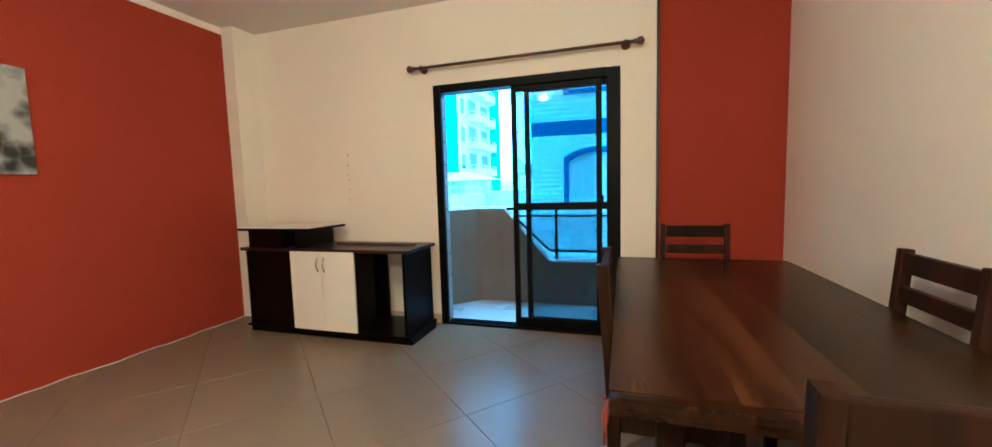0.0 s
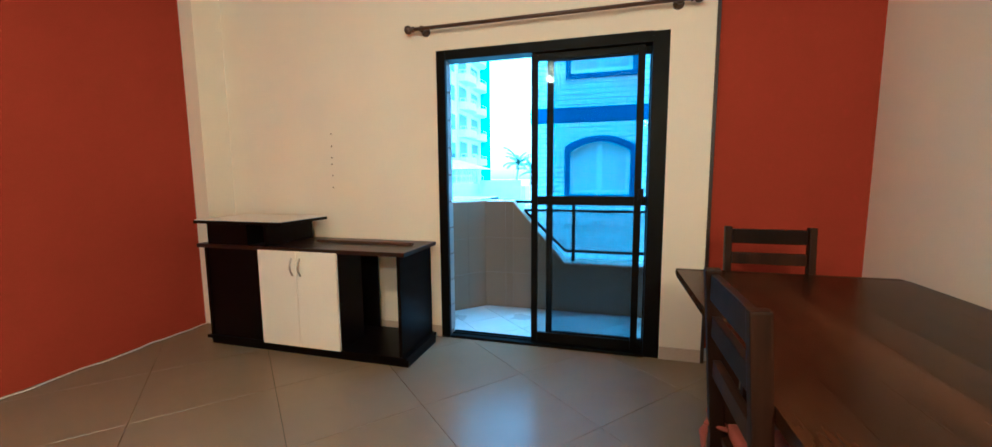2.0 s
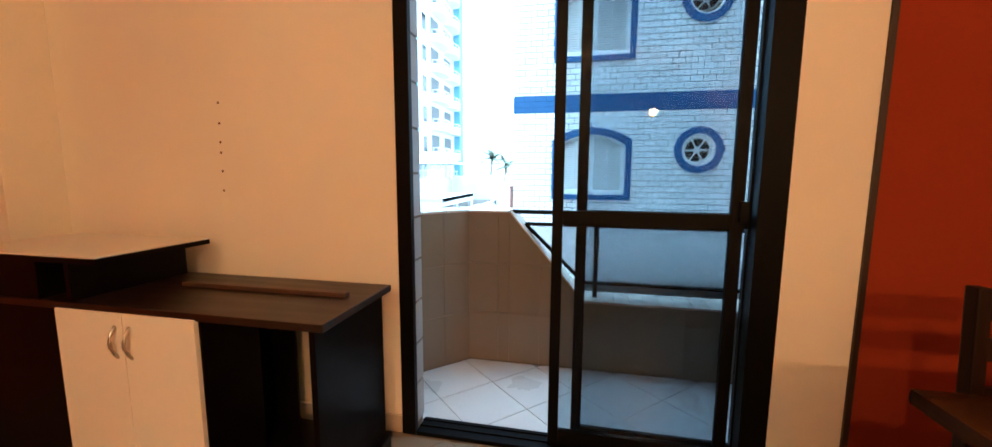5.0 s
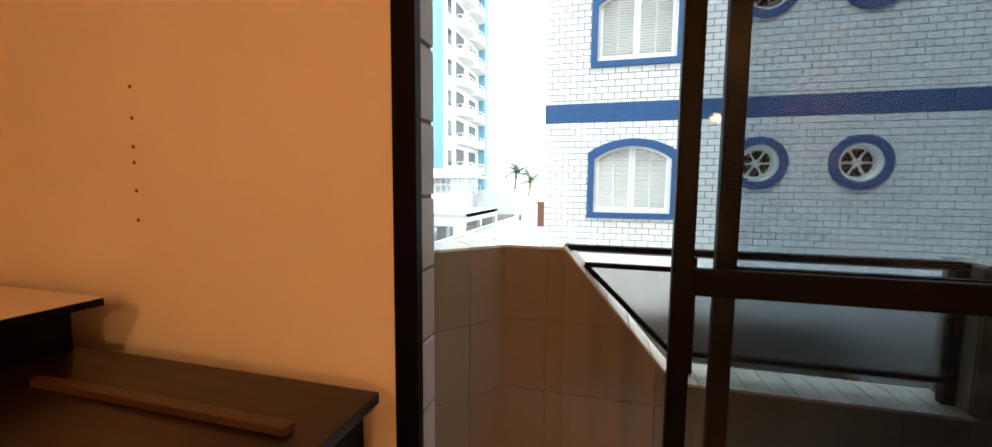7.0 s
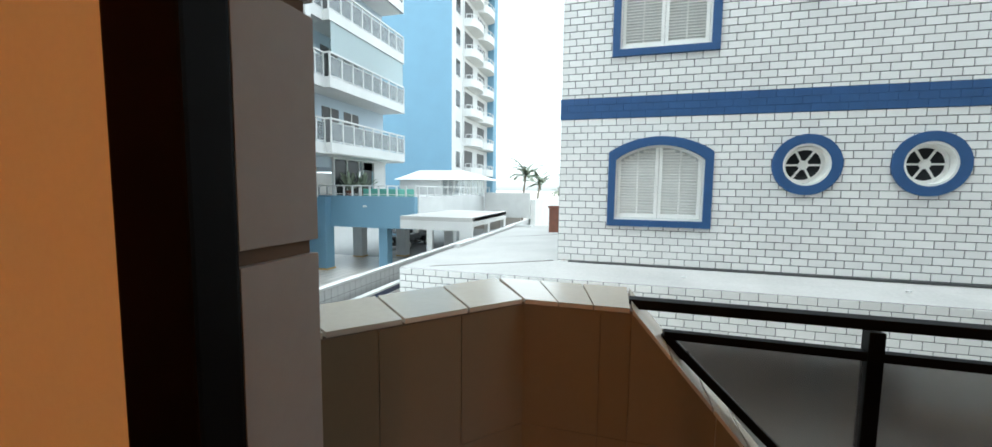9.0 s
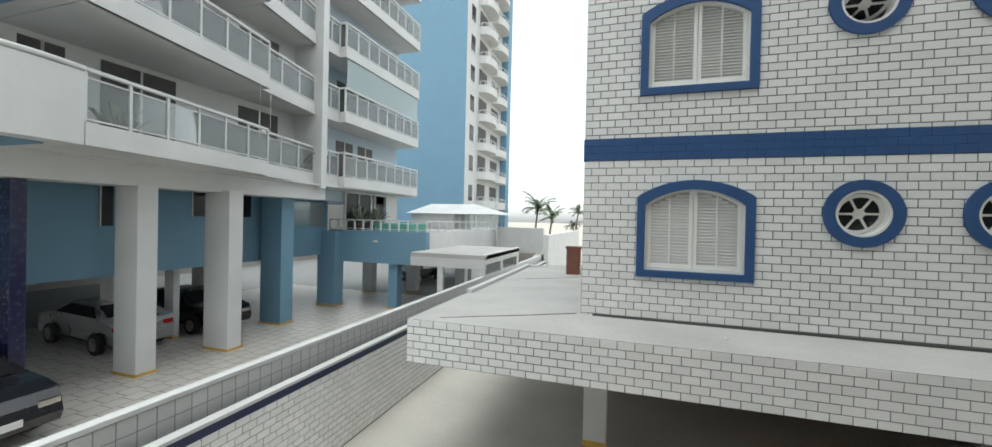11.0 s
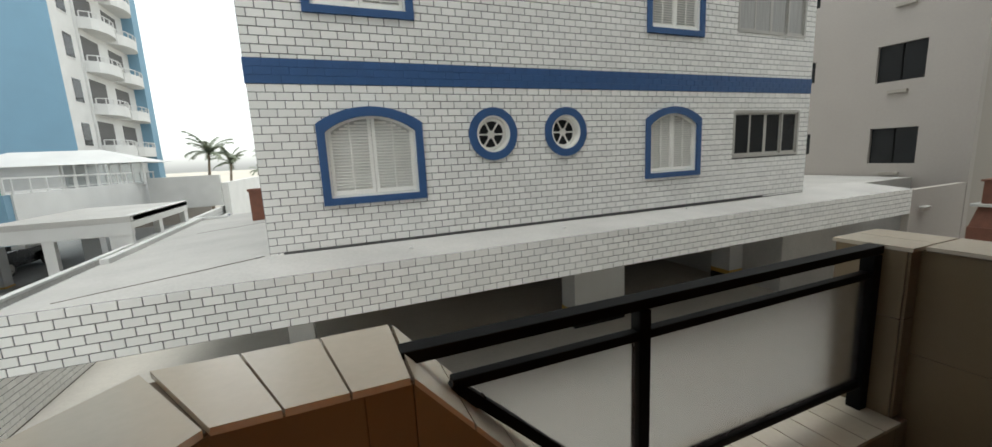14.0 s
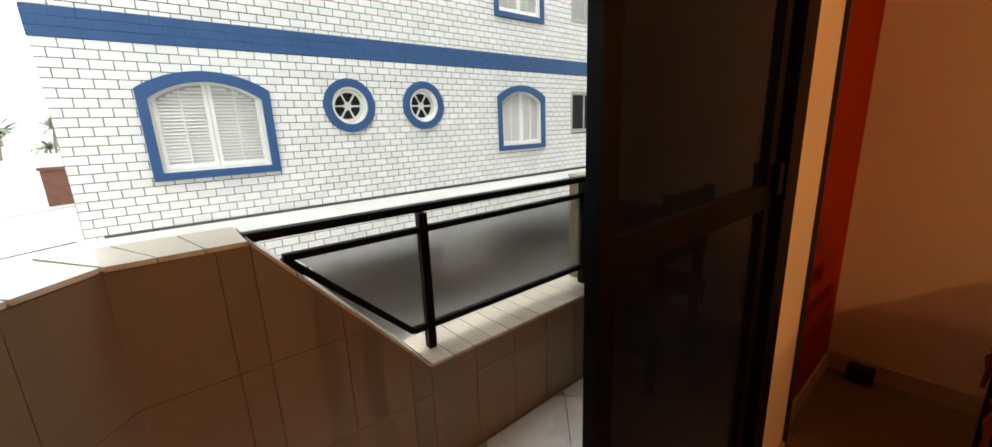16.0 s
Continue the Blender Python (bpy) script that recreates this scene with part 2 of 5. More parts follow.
M_BALC = mat("marbled_balcony_tile", (0.60, 0.585, 0.56), 0.28, var=0.07, scale=2.5, bump=0.03, piece=0.04, wear=0.03)
M_BW = mat("white_building_render", (0.60, 0.60, 0.587), 0.7, var=0.09, scale=0.8, bump=0.12, dirt=0.03)
M_BB = mat("light_blue_render", (0.165, 0.295, 0.395), 0.7, var=0.08, scale=0.6, bump=0.15)
M_PALEBLUE = mat("pale_blue_grey_render", (0.40, 0.47, 0.53), 0.7, var=0.06, scale=0.7, bump=0.12)
M_NAVY = mat("navy_mosaic", (0.018, 0.020, 0.058), 0.25, var=0.4, scale=10)
M_PARK = mat("parking_floor_tile", (0.52, 0.485, 0.435), 0.4, var=0.12, scale=2, piece=0.06)
M_YEL = mat("yellow_safety_paint", (0.55, 0.33, 0.07), 0.6, var=0.2, scale=6)
M_GREYT = mat("grey_wall_tile", (0.53, 0.53, 0.515), 0.5, var=0.08, scale=2, piece=0.05)
M_TAN = mat("pale_pink_tile_render", (0.385, 0.355, 0.325), 0.7, var=0.06, scale=0.5, bump=0.25, grain=14)
M_TAN2 = mat("grey_beige_render", (0.34, 0.315, 0.275), 0.75, var=0.07, scale=0.5)
M_BRICKR = mat("brown_brick", (0.17, 0.07, 0.045), 0.8, var=0.25, scale=7, bump=0.4, grain=40)
M_DARK = mat("shaded_garage_render", (0.36, 0.325, 0.285), 0.9, var=0.15, scale=0.5)
M_TRUNK = mat("palm_trunk", (0.20, 0.16, 0.12), 0.95, var=0.3, scale=6, bump=0.6)
# leaf green paled to carry the haze in front of the distant palms
M_LEAF = mat("haze_paled_palm_leaf", (0.20, 0.23, 0.16), 0.6, var=0.35, scale=3, piece=0.3)
M_TYRE = mat("tyre_rubber", (0.015, 0.015, 0.015), 0.8)
M_SILVER = mat("silver_car_paint", (0.42, 0.42, 0.42), 0.3, metal=0.6, var=0.04, coat=0.6)
M_CARBLACK = mat("black_car_paint", (0.01, 0.01, 0.012), 0.25, var=0.1, coat=0.7)
M_LAMPRED = mat("red_lamp_glass", (0.35, 0.02, 0.015), 0.2)
M_TEAL = mat("green_cover_fabric", (0.10, 0.30, 0.24), 0.8)
M_BLACKRUB = mat("black_rubber", (0.006, 0.006, 0.006), 0.6)


# ---- building helpers ----
def mesh_from(bm, name, material, smooth=False):
    me = bpy.data.meshes.new(name)
    bmesh.ops.recalc_face_normals(bm, faces=bm.faces)
    bm.to_mesh(me)
    bm.free()
    me.materials.append(material)
    if smooth:
        for p in me.polygons:
            p.use_smooth = True
    return me


def part(name, bm, material, parent=None, label="", smooth=False):
    """Links a bmesh as one mesh object under a thing or a part."""
    ob = new(name, mesh_from(bm, name, material, smooth))
    if parent:
        ob.parent = parent
    if label:
        ob["label"] = label
    return ob


def piece(name, me, parent, m=None):
    ob = new(name, me)
    ob.parent = parent
    if m is not None:
        ob.matrix_basis = m
    return ob


def thing(name, at, label, category, group="", turn=0.0, kind=""):
    e = new(name)
    e.empty_display_size = 0.2
    e.matrix_basis = pose(*at, 0, 0, turn)
    return tagged(e, label, category, group, kind)


def structure(name, bm, material, label="", category="", smooth=False):
    return tagged(part(name, bm, material, None, "", smooth), label, category, "", "structure")


def box(bm, x0, x1, y0, y1, z0, z1, bevel=0.0):
    before = set(bm.verts)
    made = bmesh.ops.create_cube(bm, size=1.0)["verts"]
    for v in made:
        v.co = Vector(((x0 + x1) / 2 + v.co.x * (x1 - x0), (y0 + y1) / 2 + v.co.y * (y1 - y0), (z0 + z1) / 2 + v.co.z * (z1 - z0)))
    if bevel:
        edges = {e for v in made for e in v.link_edges}
        bmesh.ops.bevel(bm, geom=list(edges), offset=bevel, segments=2, affect="EDGES", profile=0.7)
    return [v for v in bm.verts if v not in before]


def boxed(x0, x1, y0, y1, z0, z1, bevel=0.0):
    bm = bmesh.new()
    box(bm, x0, x1, y0, y1, z0, z1, bevel)
    return bm


def beam(bm, a, b, w, h, bevel=0.0):
    """A bar of section w by h from a to b, h measured upwards."""
    a, b = Vector(a), Vector(b)
    d = b - a
    vs = box(bm, -w / 2, w / 2, 0, d.length, -h / 2, h / 2, bevel)
    y = d.normalized()
    up = Vector((0, 0, 1)) if abs(y.z) < 0.99 else Vector((1, 0, 0))
    x = y.cross(up).normalized()
    z = x.cross(y)
    m = Matrix((x, y, z)).transposed().to_4x4()
    m.translation = a
    bmesh.ops.transform(bm, matrix=m, verts=vs)
    return bm


def tube(bm, points, radius, sides=10):
    rings = []
    pts = [Vector(p) for p in points]
    for i, p in enumerate(pts):
        d = (pts[min(i + 1, len(pts) - 1)] - pts[max(i - 1, 0)]).normalized()
        up = Vector((0, 0, 1)) if abs(d.z) < 0.95 else Vector((1, 0, 0))
        x = d.cross(up).normalized()
        y = d.cross(x)
        r = radius(i / max(1, len(pts) - 1)) if callable(radius) else radius
        rings.append([bm.verts.new(p + (x * math.cos(a) + y * math.sin(a)) * r) for a in (2 * math.pi * k / sides for k in range(sides))])
    for r0, r1 in zip(rings, rings[1:]):
        for k in range(sides):
            bm.faces.new((r0[k], r0[(k + 1) % sides], r1[(k + 1) % sides], r1[k]))
    bm.faces.new(rings[0][::-1])
    bm.faces.new(rings[-1])
    return bm


def lathe(bm, profile, at=(0, 0, 0), axis="Z", sides=20):
    """A turned shape from (radius, along) pairs."""
    rings = []
    for r, h in profile:
        ring = []
        for k in range(sides):
            a = 2 * math.pi * k / sides
            p = Vector((r * math.cos(a), r * math.sin(a), h))
            if axis == "X":
                p = Vector((p.z, p.x, p.y))
            elif axis == "Y":
                p = Vector((p.x, p.z, p.y))
            ring.append(bm.verts.new(p + Vector(at)))
        rings.append(ring)
    for r0, r1 in zip(rings, rings[1:]):
        for k in range(sides):
            bm.faces.new((r0[k], r0[(k + 1) % sides], r1[(k + 1) % sides], r1[k]))
    bm.faces.new(rings[0][::-1])
    bm.faces.new(rings[-1])
    return bm


def prism(points, depth):
    """A closed outline of 3D points pushed out by a vector."""
    bm = bmesh.new()
    vs = [bm.verts.new(p) for p in points]
    f = bm.faces.new(vs)
    ext = bmesh.ops.extrude_face_region(bm, geom=[f])
    bmesh.ops.translate(bm, vec=depth, verts=[v for v in ext["geom"] if isinstance(v, bmesh.types.BMVert)])
    return bm


def holed(outer, holes, lift, depth):
    """A slab with real openings: outlines of (u, v) pairs, lift(u, v) to 3D, pushed out by depth."""
    bm = bmesh.new()
    edges = []
    for loop in [outer] + holes:
        vs = [bm.verts.new(lift(u, v)) for u, v in loop]
        edges += [bm.edges.new((vs[i], vs[(i + 1) % len(vs)])) for i in range(len(vs))]
    bmesh.ops.triangle_fill(bm, edges=edges, use_beauty=True)
    ext = bmesh.ops.extrude_face_region(bm, geom=list(bm.faces))
    bmesh.ops.translate(bm, vec=depth, verts=[v for v in ext["geom"] if isinstance(v, bmesh.types.BMVert)])
    return bm


def rect(u0, u1, v0, v1):
    return [(u0, v0), (u1, v0), (u1, v1), (u0, v1)]


def circle(cu, cv, r, n=28):
    return [(cu + r * math.cos(2 * math.pi * k / n), cv + r * math.sin(2 * math.pi * k / n)) for k in range(n)]


def arch(u0, u1, v0, vs, rise, n=30):
    """An opening with a shallow arched head."""
    pts = [(u0, v0), (u1, v0)]
    for k in range(n + 1):
        a = math.pi * k / n
        pts.append(((u0 + u1) / 2 + (u1 - u0) / 2 * math.cos(a), vs + rise * math.sin(a) ** 1.8))
    return pts


def wall_xz(y, dy):
    return (lambda u, v: (u, y, v)), Vector((0, dy, 0))


def clip_convex(poly, x0, x1, y0, y1):
    for axis, lim, keep_greater in ((0, x0, True), (0, x1, False), (1, y0, True), (1, y1, False)):
        out = []
        for i, p in enumerate(poly):
            q = poly[(i + 1) % len(poly)]
            pin = (p[axis] >= lim) == keep_greater
            qin = (q[axis] >= lim) == keep_greater
            if pin:
                out.append(p)
            if pin != qin:
                k = (lim - p[axis]) / (q[axis] - p[axis])
                out.append((p[0] + (q[0] - p[0]) * k, p[1] + (q[1] - p[1]) * k))
        poly = out
        if len(poly) < 3:
            return []
    return poly


def slab_tile(poly, z0, z1, edge=0.0015):
    """A floor tile of any outline with an eased upper edge."""
    bm = bmesh.new()
    cx = sum(p[0] for p in poly) / len(poly)
    cy = sum(p[1] for p in poly) / len(poly)
    rings = []
    for z, s in ((z0, 0), (z1 - edge, 0), (z1, edge)):
        ring = []
        for x, y in poly:
            d = max(1e-6, math.hypot(x - cx, y - cy))
            ring.append(bm.verts.new((x - (x - cx) / d * s, y - (y - cy) / d * s, z)))
        rings.append(ring)
    for r0, r1 in zip(rings, rings[1:]):
        for k in range(len(poly)):
            bm.faces.new((r0[k], r0[(k + 1) % len(poly)], r1[(k + 1) % len(poly)], r1[k]))
    bm.faces.new(rings[-1])
    return bm


def tile_floor(parent, x0, x1, y0, y1, size, angle, through_pt, z0, z1, material, joint=0.003, name="floor_tile", keep=None):
    c, s = math.cos(radians(angle)), math.sin(radians(angle))
    made = 0
    n = int(max(x1 - x0, y1 - y0) / size) + 4
    for i in range(-n, n):
        for j in range(-n, n):
            corners = [(i * size + joint / 2, j * size + joint / 2), ((i + 1) * size - joint / 2, j * size + joint / 2),
                       ((i + 1) * size - joint / 2, (j + 1) * size - joint / 2), (i * size + joint / 2, (j + 1) * size - joint / 2)]
            poly = [(through_pt[0] + u * c - v * s, through_pt[1] + u * s + v * c) for u, v in corners]
            poly = clip_convex(poly, x0, x1, y0, y1)
            if len(poly) >= 3:
                area = abs(sum(p[0] * q[1] - q[0] * p[1] for p, q in zip(poly, poly[1:] + poly[:1]))) / 2
                mid = (sum(p[0] for p in poly) / len(poly), sum(p[1] for p in poly) / len(poly))
                if area > 0.002 and (keep is None or keep(*mid)):
                    part(name, slab_tile(poly, z0, z1), material, parent)
                    made += 1
    return made


def tile_mesh(w, h, d, name, material, ease=0.003):
    """A wall tile: w along x, h up z, its face towards -y at -d."""
    bm = bmesh.new()
    rings = []
    for y, s in ((0, 0), (-d + ease * 0.6, 0), (-d, ease)):
        rings.append([bm.verts.new(p) for p in ((-w / 2 + s, y, -h / 2 + s), (w / 2 - s, y, -h / 2 + s), (w / 2 - s, y, h / 2 - s), (-w / 2 + s, y, h / 2 - s))])
    for r0, r1 in zip(rings, rings[1:]):
        for k in range(4):
            bm.faces.new((r0[k], r0[(k + 1) % 4], r1[(k + 1) % 4], r1[k]))
    bm.faces.new(rings[-1])
    return mesh_from(bm, name, material)


def brick_bond(parent, u0, u1, v0, v1, to_world, skip, material, near=None, length=0.223, height=0.1125, joint=0.0105, depth=0.008, name="brick_tile"):
    """Courses of brick tiles in running bond; those for which near() holds become pieces, the rest one joined mesh."""
    verts, faces = [], []
    cache = {}
    rows = int(math.ceil((v1 - v0) / height - 0.1))
    count = 0
    for r in range(rows):
        u = u0 - (length / 2 if r % 2 else 0)
        while u < u1 - 0.01:
            a, b = max(u, u0), min(u + length, u1)
            u += length
            low = max(v0, v1 - (r + 1) * height)
            w, hh = b - a - joint, v1 - r * height - low - joint
            if w < 0.03 or hh < 0.02:
                continue
            cu, cv = (a + b) / 2, (low + v1 - r * height) / 2
            if skip:
                # tiles that meet a window surround are cut to it
                ok = [not skip(a + (b - a) * (k + 0.5) / 9, cv) for k in range(9)]
                if not any(ok):
                    continue
                if not all(ok):
                    if ok[0] == ok[-1]:
                        continue
                    n_ok = sum(ok)
                    a, b = (a, a + (b - a) * n_ok / 9) if ok[0] else (b - (b - a) * n_ok / 9, b)
                    w, cu = b - a - joint, (a + b) / 2
                    if w < 0.015:
                        continue
            if near and near(cu, cv) and count < 300:
                key = (round(w, 3), round(hh, 3))
                if key not in cache:
                    cache[key] = tile_mesh(w, hh, depth, name, material)
                ob = piece(name, cache[key], parent, to_world(cu, cv))
                count += 1
                continue
            m = to_world(cu, cv)
            base = len(verts)
            for y, s in ((0, 0), (-depth, 0.003)):
                for du, dv in ((-1, -1), (1, -1), (1, 1), (-1, 1)):
                    verts.append(tuple(m @ Vector((du * (w / 2 - s), y, dv * (hh / 2 - s)))))
            for k in range(4):
                faces.append((base + k, base + (k + 1) % 4, base + 4 + (k + 1) % 4, base + 4 + k))
            faces.append((base + 4, base + 5, base + 6, base + 7))
    if verts:
        me = bpy.data.meshes.new(name + "_rest")
        me.from_pydata(verts, [], faces)
        me.materials.append(material)
        ob = new("brick_bond", me)
        ob.parent = parent
        tagged(ob, kind="stuff")


# ---- the room: walls, floor, ceiling ----
LEFT, RIGHT, BACK, HIGH = -3.03, 1.728, -7.8, 2.81
NICHE = 0.04                               # depth of the red recess beside the door
DL, DR, DTOP = -0.93, 0.612, 2.12          # the balcony door's opening
OUT = 0.09                                 # the facade's outer face
bm = boxed(LEFT - 0.15, RIGHT + 0.15, BACK - 0.15, OUT - 0.004, -0.16, -0.008)
box(bm, 1.165, RIGHT + 0.15, OUT - 0.004, 0.30, -0.16, -0.008)
floor = structure("floor", bm, M_GROUT, "large polished porcelain floor tiles laid diagonally", "floor")
bm = boxed(LEFT - 0.15, RIGHT + 0.15, BACK - 0.15, OUT - 0.004, HIGH, HIGH + 0.15)
box(bm, 0.885, RIGHT + 0.15, OUT - 0.004, 0.30, HIGH, HIGH + 0.15)
structure("ceiling", bm, M_CEIL, "plain white painted plaster ceiling", "ceiling")

lift, deep = wall_xz(0.0, OUT)
bm = holed([(LEFT, 0), (DL, 0), (DL, DTOP), (DR, DTOP), (DR, 0), (0.885, 0), (0.885, HIGH), (LEFT, HIGH)], [], lift, deep)
structure("wall_north", bm, M_WHITE, "white painted wall with the balcony door opening", "wall")
structure("wall_recess", boxed(0.885, RIGHT + 0.15, NICHE, 0.30, 0, HIGH), M_RED, "brick-red painted recessed wall section", "wall")
structure("wall_east", boxed(RIGHT, RIGHT + 0.15, BACK - 0.15, NICHE, 0, HIGH), M_WHITE, "white painted side wall", "wall")
structure("wall_south", boxed(LEFT - 0.15, RIGHT, BACK - 0.15, BACK, 0, HIGH), M_WHITE, "plain white painted wall", "wall")
structure("wall_west", boxed(LEFT - 0.15, LEFT, BACK, 0.0, 0, HIGH), M_WHITE, "white wall carrying a red painted field", "wall")
structure("wall_west_red", boxed(LEFT, LEFT + 0.004, BACK, -0.25, 0, 2.745), M_RED, "brick-red painted field on the wall", "wall")
structure("wall_pilaster", boxed(LEFT, -2.89, -0.25, 0.0, 0, HIGH, 0.004), M_WHITE, "white plastered corner pilaster", "pilaster")
structure("trim_corner", boxed(0.868, 0.888, -0.012, 0.012, 0, HIGH, 0.002), M_TRIM, "narrow dark wooden corner trim", "trim")
bm = bmesh.new()
box(bm, -2.89, DL - 0.004, -0.012, 0, 0, 0.085, 0.002)
box(bm, DR + 0.004, 0.866, -0.012, 0, 0, 0.085, 0.002)
box(bm, 0.89, RIGHT, NICHE - 0.012, NICHE, 0, 0.085, 0.002)
box(bm, RIGHT - 0.012, RIGHT, BACK, NICHE - 0.013, 0, 0.085, 0.002)
structure("baseboard", bm, M_BASE, "beige ceramic baseboard", "baseboard")
tile_floor(floor, LEFT, RIGHT, BACK, 0.0, 0.655, 48.0, (-0.185, -1.375), -0.009, 0.0, M_FLOOR, 0.002)
tile_floor(floor, 0.888, RIGHT, 0.0, NICHE, 0.655, 48.0, (-0.185, -1.375), -0.009, 0.0, M_FLOOR)
structure("door_sill", boxed(DL, DR, 0.0, OUT, -0.02, 0.002), M_BASE, "stone door threshold", "sill")


def plug_holes():
    t = thing("wall_holes", (-1.874, 0, 0), "row of small drilled holes in a white wall", "wall holes")
    for z in (1.572, 1.475, 1.385, 1.335, 1.245, 1.150):
        bm = bmesh.new()
        lathe(bm, [(0.0065, -0.0012), (0.0055, 0.0), (0.001, 0.0)], (random.uniform(-0.003, 0.003), -0.001, z), "Y", 10)
        part("hole", bm, M_HOLE, t)


plug_holes()


# ---- the sliding door to the balcony ----
def sliding_leaf(parent, x0, x1, y, name):
    leaf = part(name, boxed(x0, x0 + 0.045, y - 0.014, y + 0.014, 0.025, 2.052, 0.003), M_BLACK, parent)
    part("stile", boxed(x1 - 0.045, x1, y - 0.014, y + 0.014, 0.025, 2.052, 0.003), M_BLACK, leaf)
    part("rail", boxed(x0 + 0.045, x1 - 0.045, y - 0.013, y + 0.013, 0.025, 0.095, 0.003), M_BLACK, leaf)
    part("rail", boxed(x0 + 0.045, x1 - 0.045, y - 0.013, y + 0.013, 1.025, 1.087, 0.003), M_BLACK, leaf)
    part("rail", boxed(x0 + 0.045, x1 - 0.045, y - 0.013, y + 0.013, 2.005, 2.052, 0.003), M_BLACK, leaf)
    for z0, z1 in ((0.095, 1.025), (1.087, 2.005)):
        g = part("glass_pane", boxed(x0 + 0.045, x1 - 0.045, y - 0.002, y + 0.002, z0, z1), M_GLASS, leaf)
        g.visible_shadow = False
    return leaf


door = thing("sliding_door", (0, 0, 0), "black aluminium sliding glass door pushed open to the balcony", "door", kind="structure")
door.name = "door_1"
part("jamb", boxed(DL - 0.02, DL + 0.047, -0.018, 0.016, 0.0, DTOP, 0.003), M_BLACK, door)
part("jamb", boxed(0.512, DR, -0.003, 0.105, 0.0, DTOP, 0.002), M_BLACK, door)
part("head", boxed(DL + 0.05, 0.512, -0.018, 0.105, 2.052, DTOP, 0.003), M_BLACK, door)
part("track", boxed(DL + 0.05, 0.512, -0.018, 0.105, 0.0, 0.02, 0.003), M_BLACK, door)
part("track_rib", boxed(DL + 0.05, 0.512, 0.028, 0.032, 0.02, 0.027), M_BLACK, door)
part("track_rib", boxed(DL + 0.05, 0.512, 0.074, 0.078, 0.02, 0.027), M_BLACK, door)
inner = sliding_leaf(door, -0.262, 0.472, 0.03, "inner_leaf")
outer = sliding_leaf(door, -0.162, 0.55, 0.076, "outer_leaf")
bm = bmesh.new()
box(bm, 0.452, 0.486, -0.002, 0.014, 1.06, 1.14, 0.004)
part("latch", bm, M_BLACK, inner, "black plastic pull latch")


# ---- the curtain rod ----
def curtain_rod():
    t = thing("curtain_rod", (-0.19, -0.075, 2.262), "dark turned wooden curtain rod with ball ends", "curtain rod")
    bm = bmesh.new()
    part("rod", tube(bm, [(-0.90, 0, 0), (0.90, 0, 0)], 0.0125, 14), M_ROD, t, smooth=True)
    for s in (-1, 1):
        bm = bmesh.new()
        lathe(bm, [(0.012, 0.0), (0.02, 0.004), (0.02, 0.014), (0.012, 0.02), (0.026, 0.032), (0.031, 0.048), (0.026, 0.064), (0.012, 0.074), (0.004, 0.078)], (0, 0, 0), "X", 18)
        for v in bm.verts:
            v.co.x = (0.895 + v.co.x) * s
        part("finial", bm, M_ROD, t, smooth=True)
        bm = bmesh.new()
        lathe(bm, [(0.022, 0.0), (0.022, 0.02), (0.012, 0.03), (0.012, 0.05), (0.03, 0.062), (0.034, 0.075)], (s * 0.84, 0, 0), "Y", 16)
        part("bracket", bm, M_ROD, t, smooth=True)


curtain_rod()


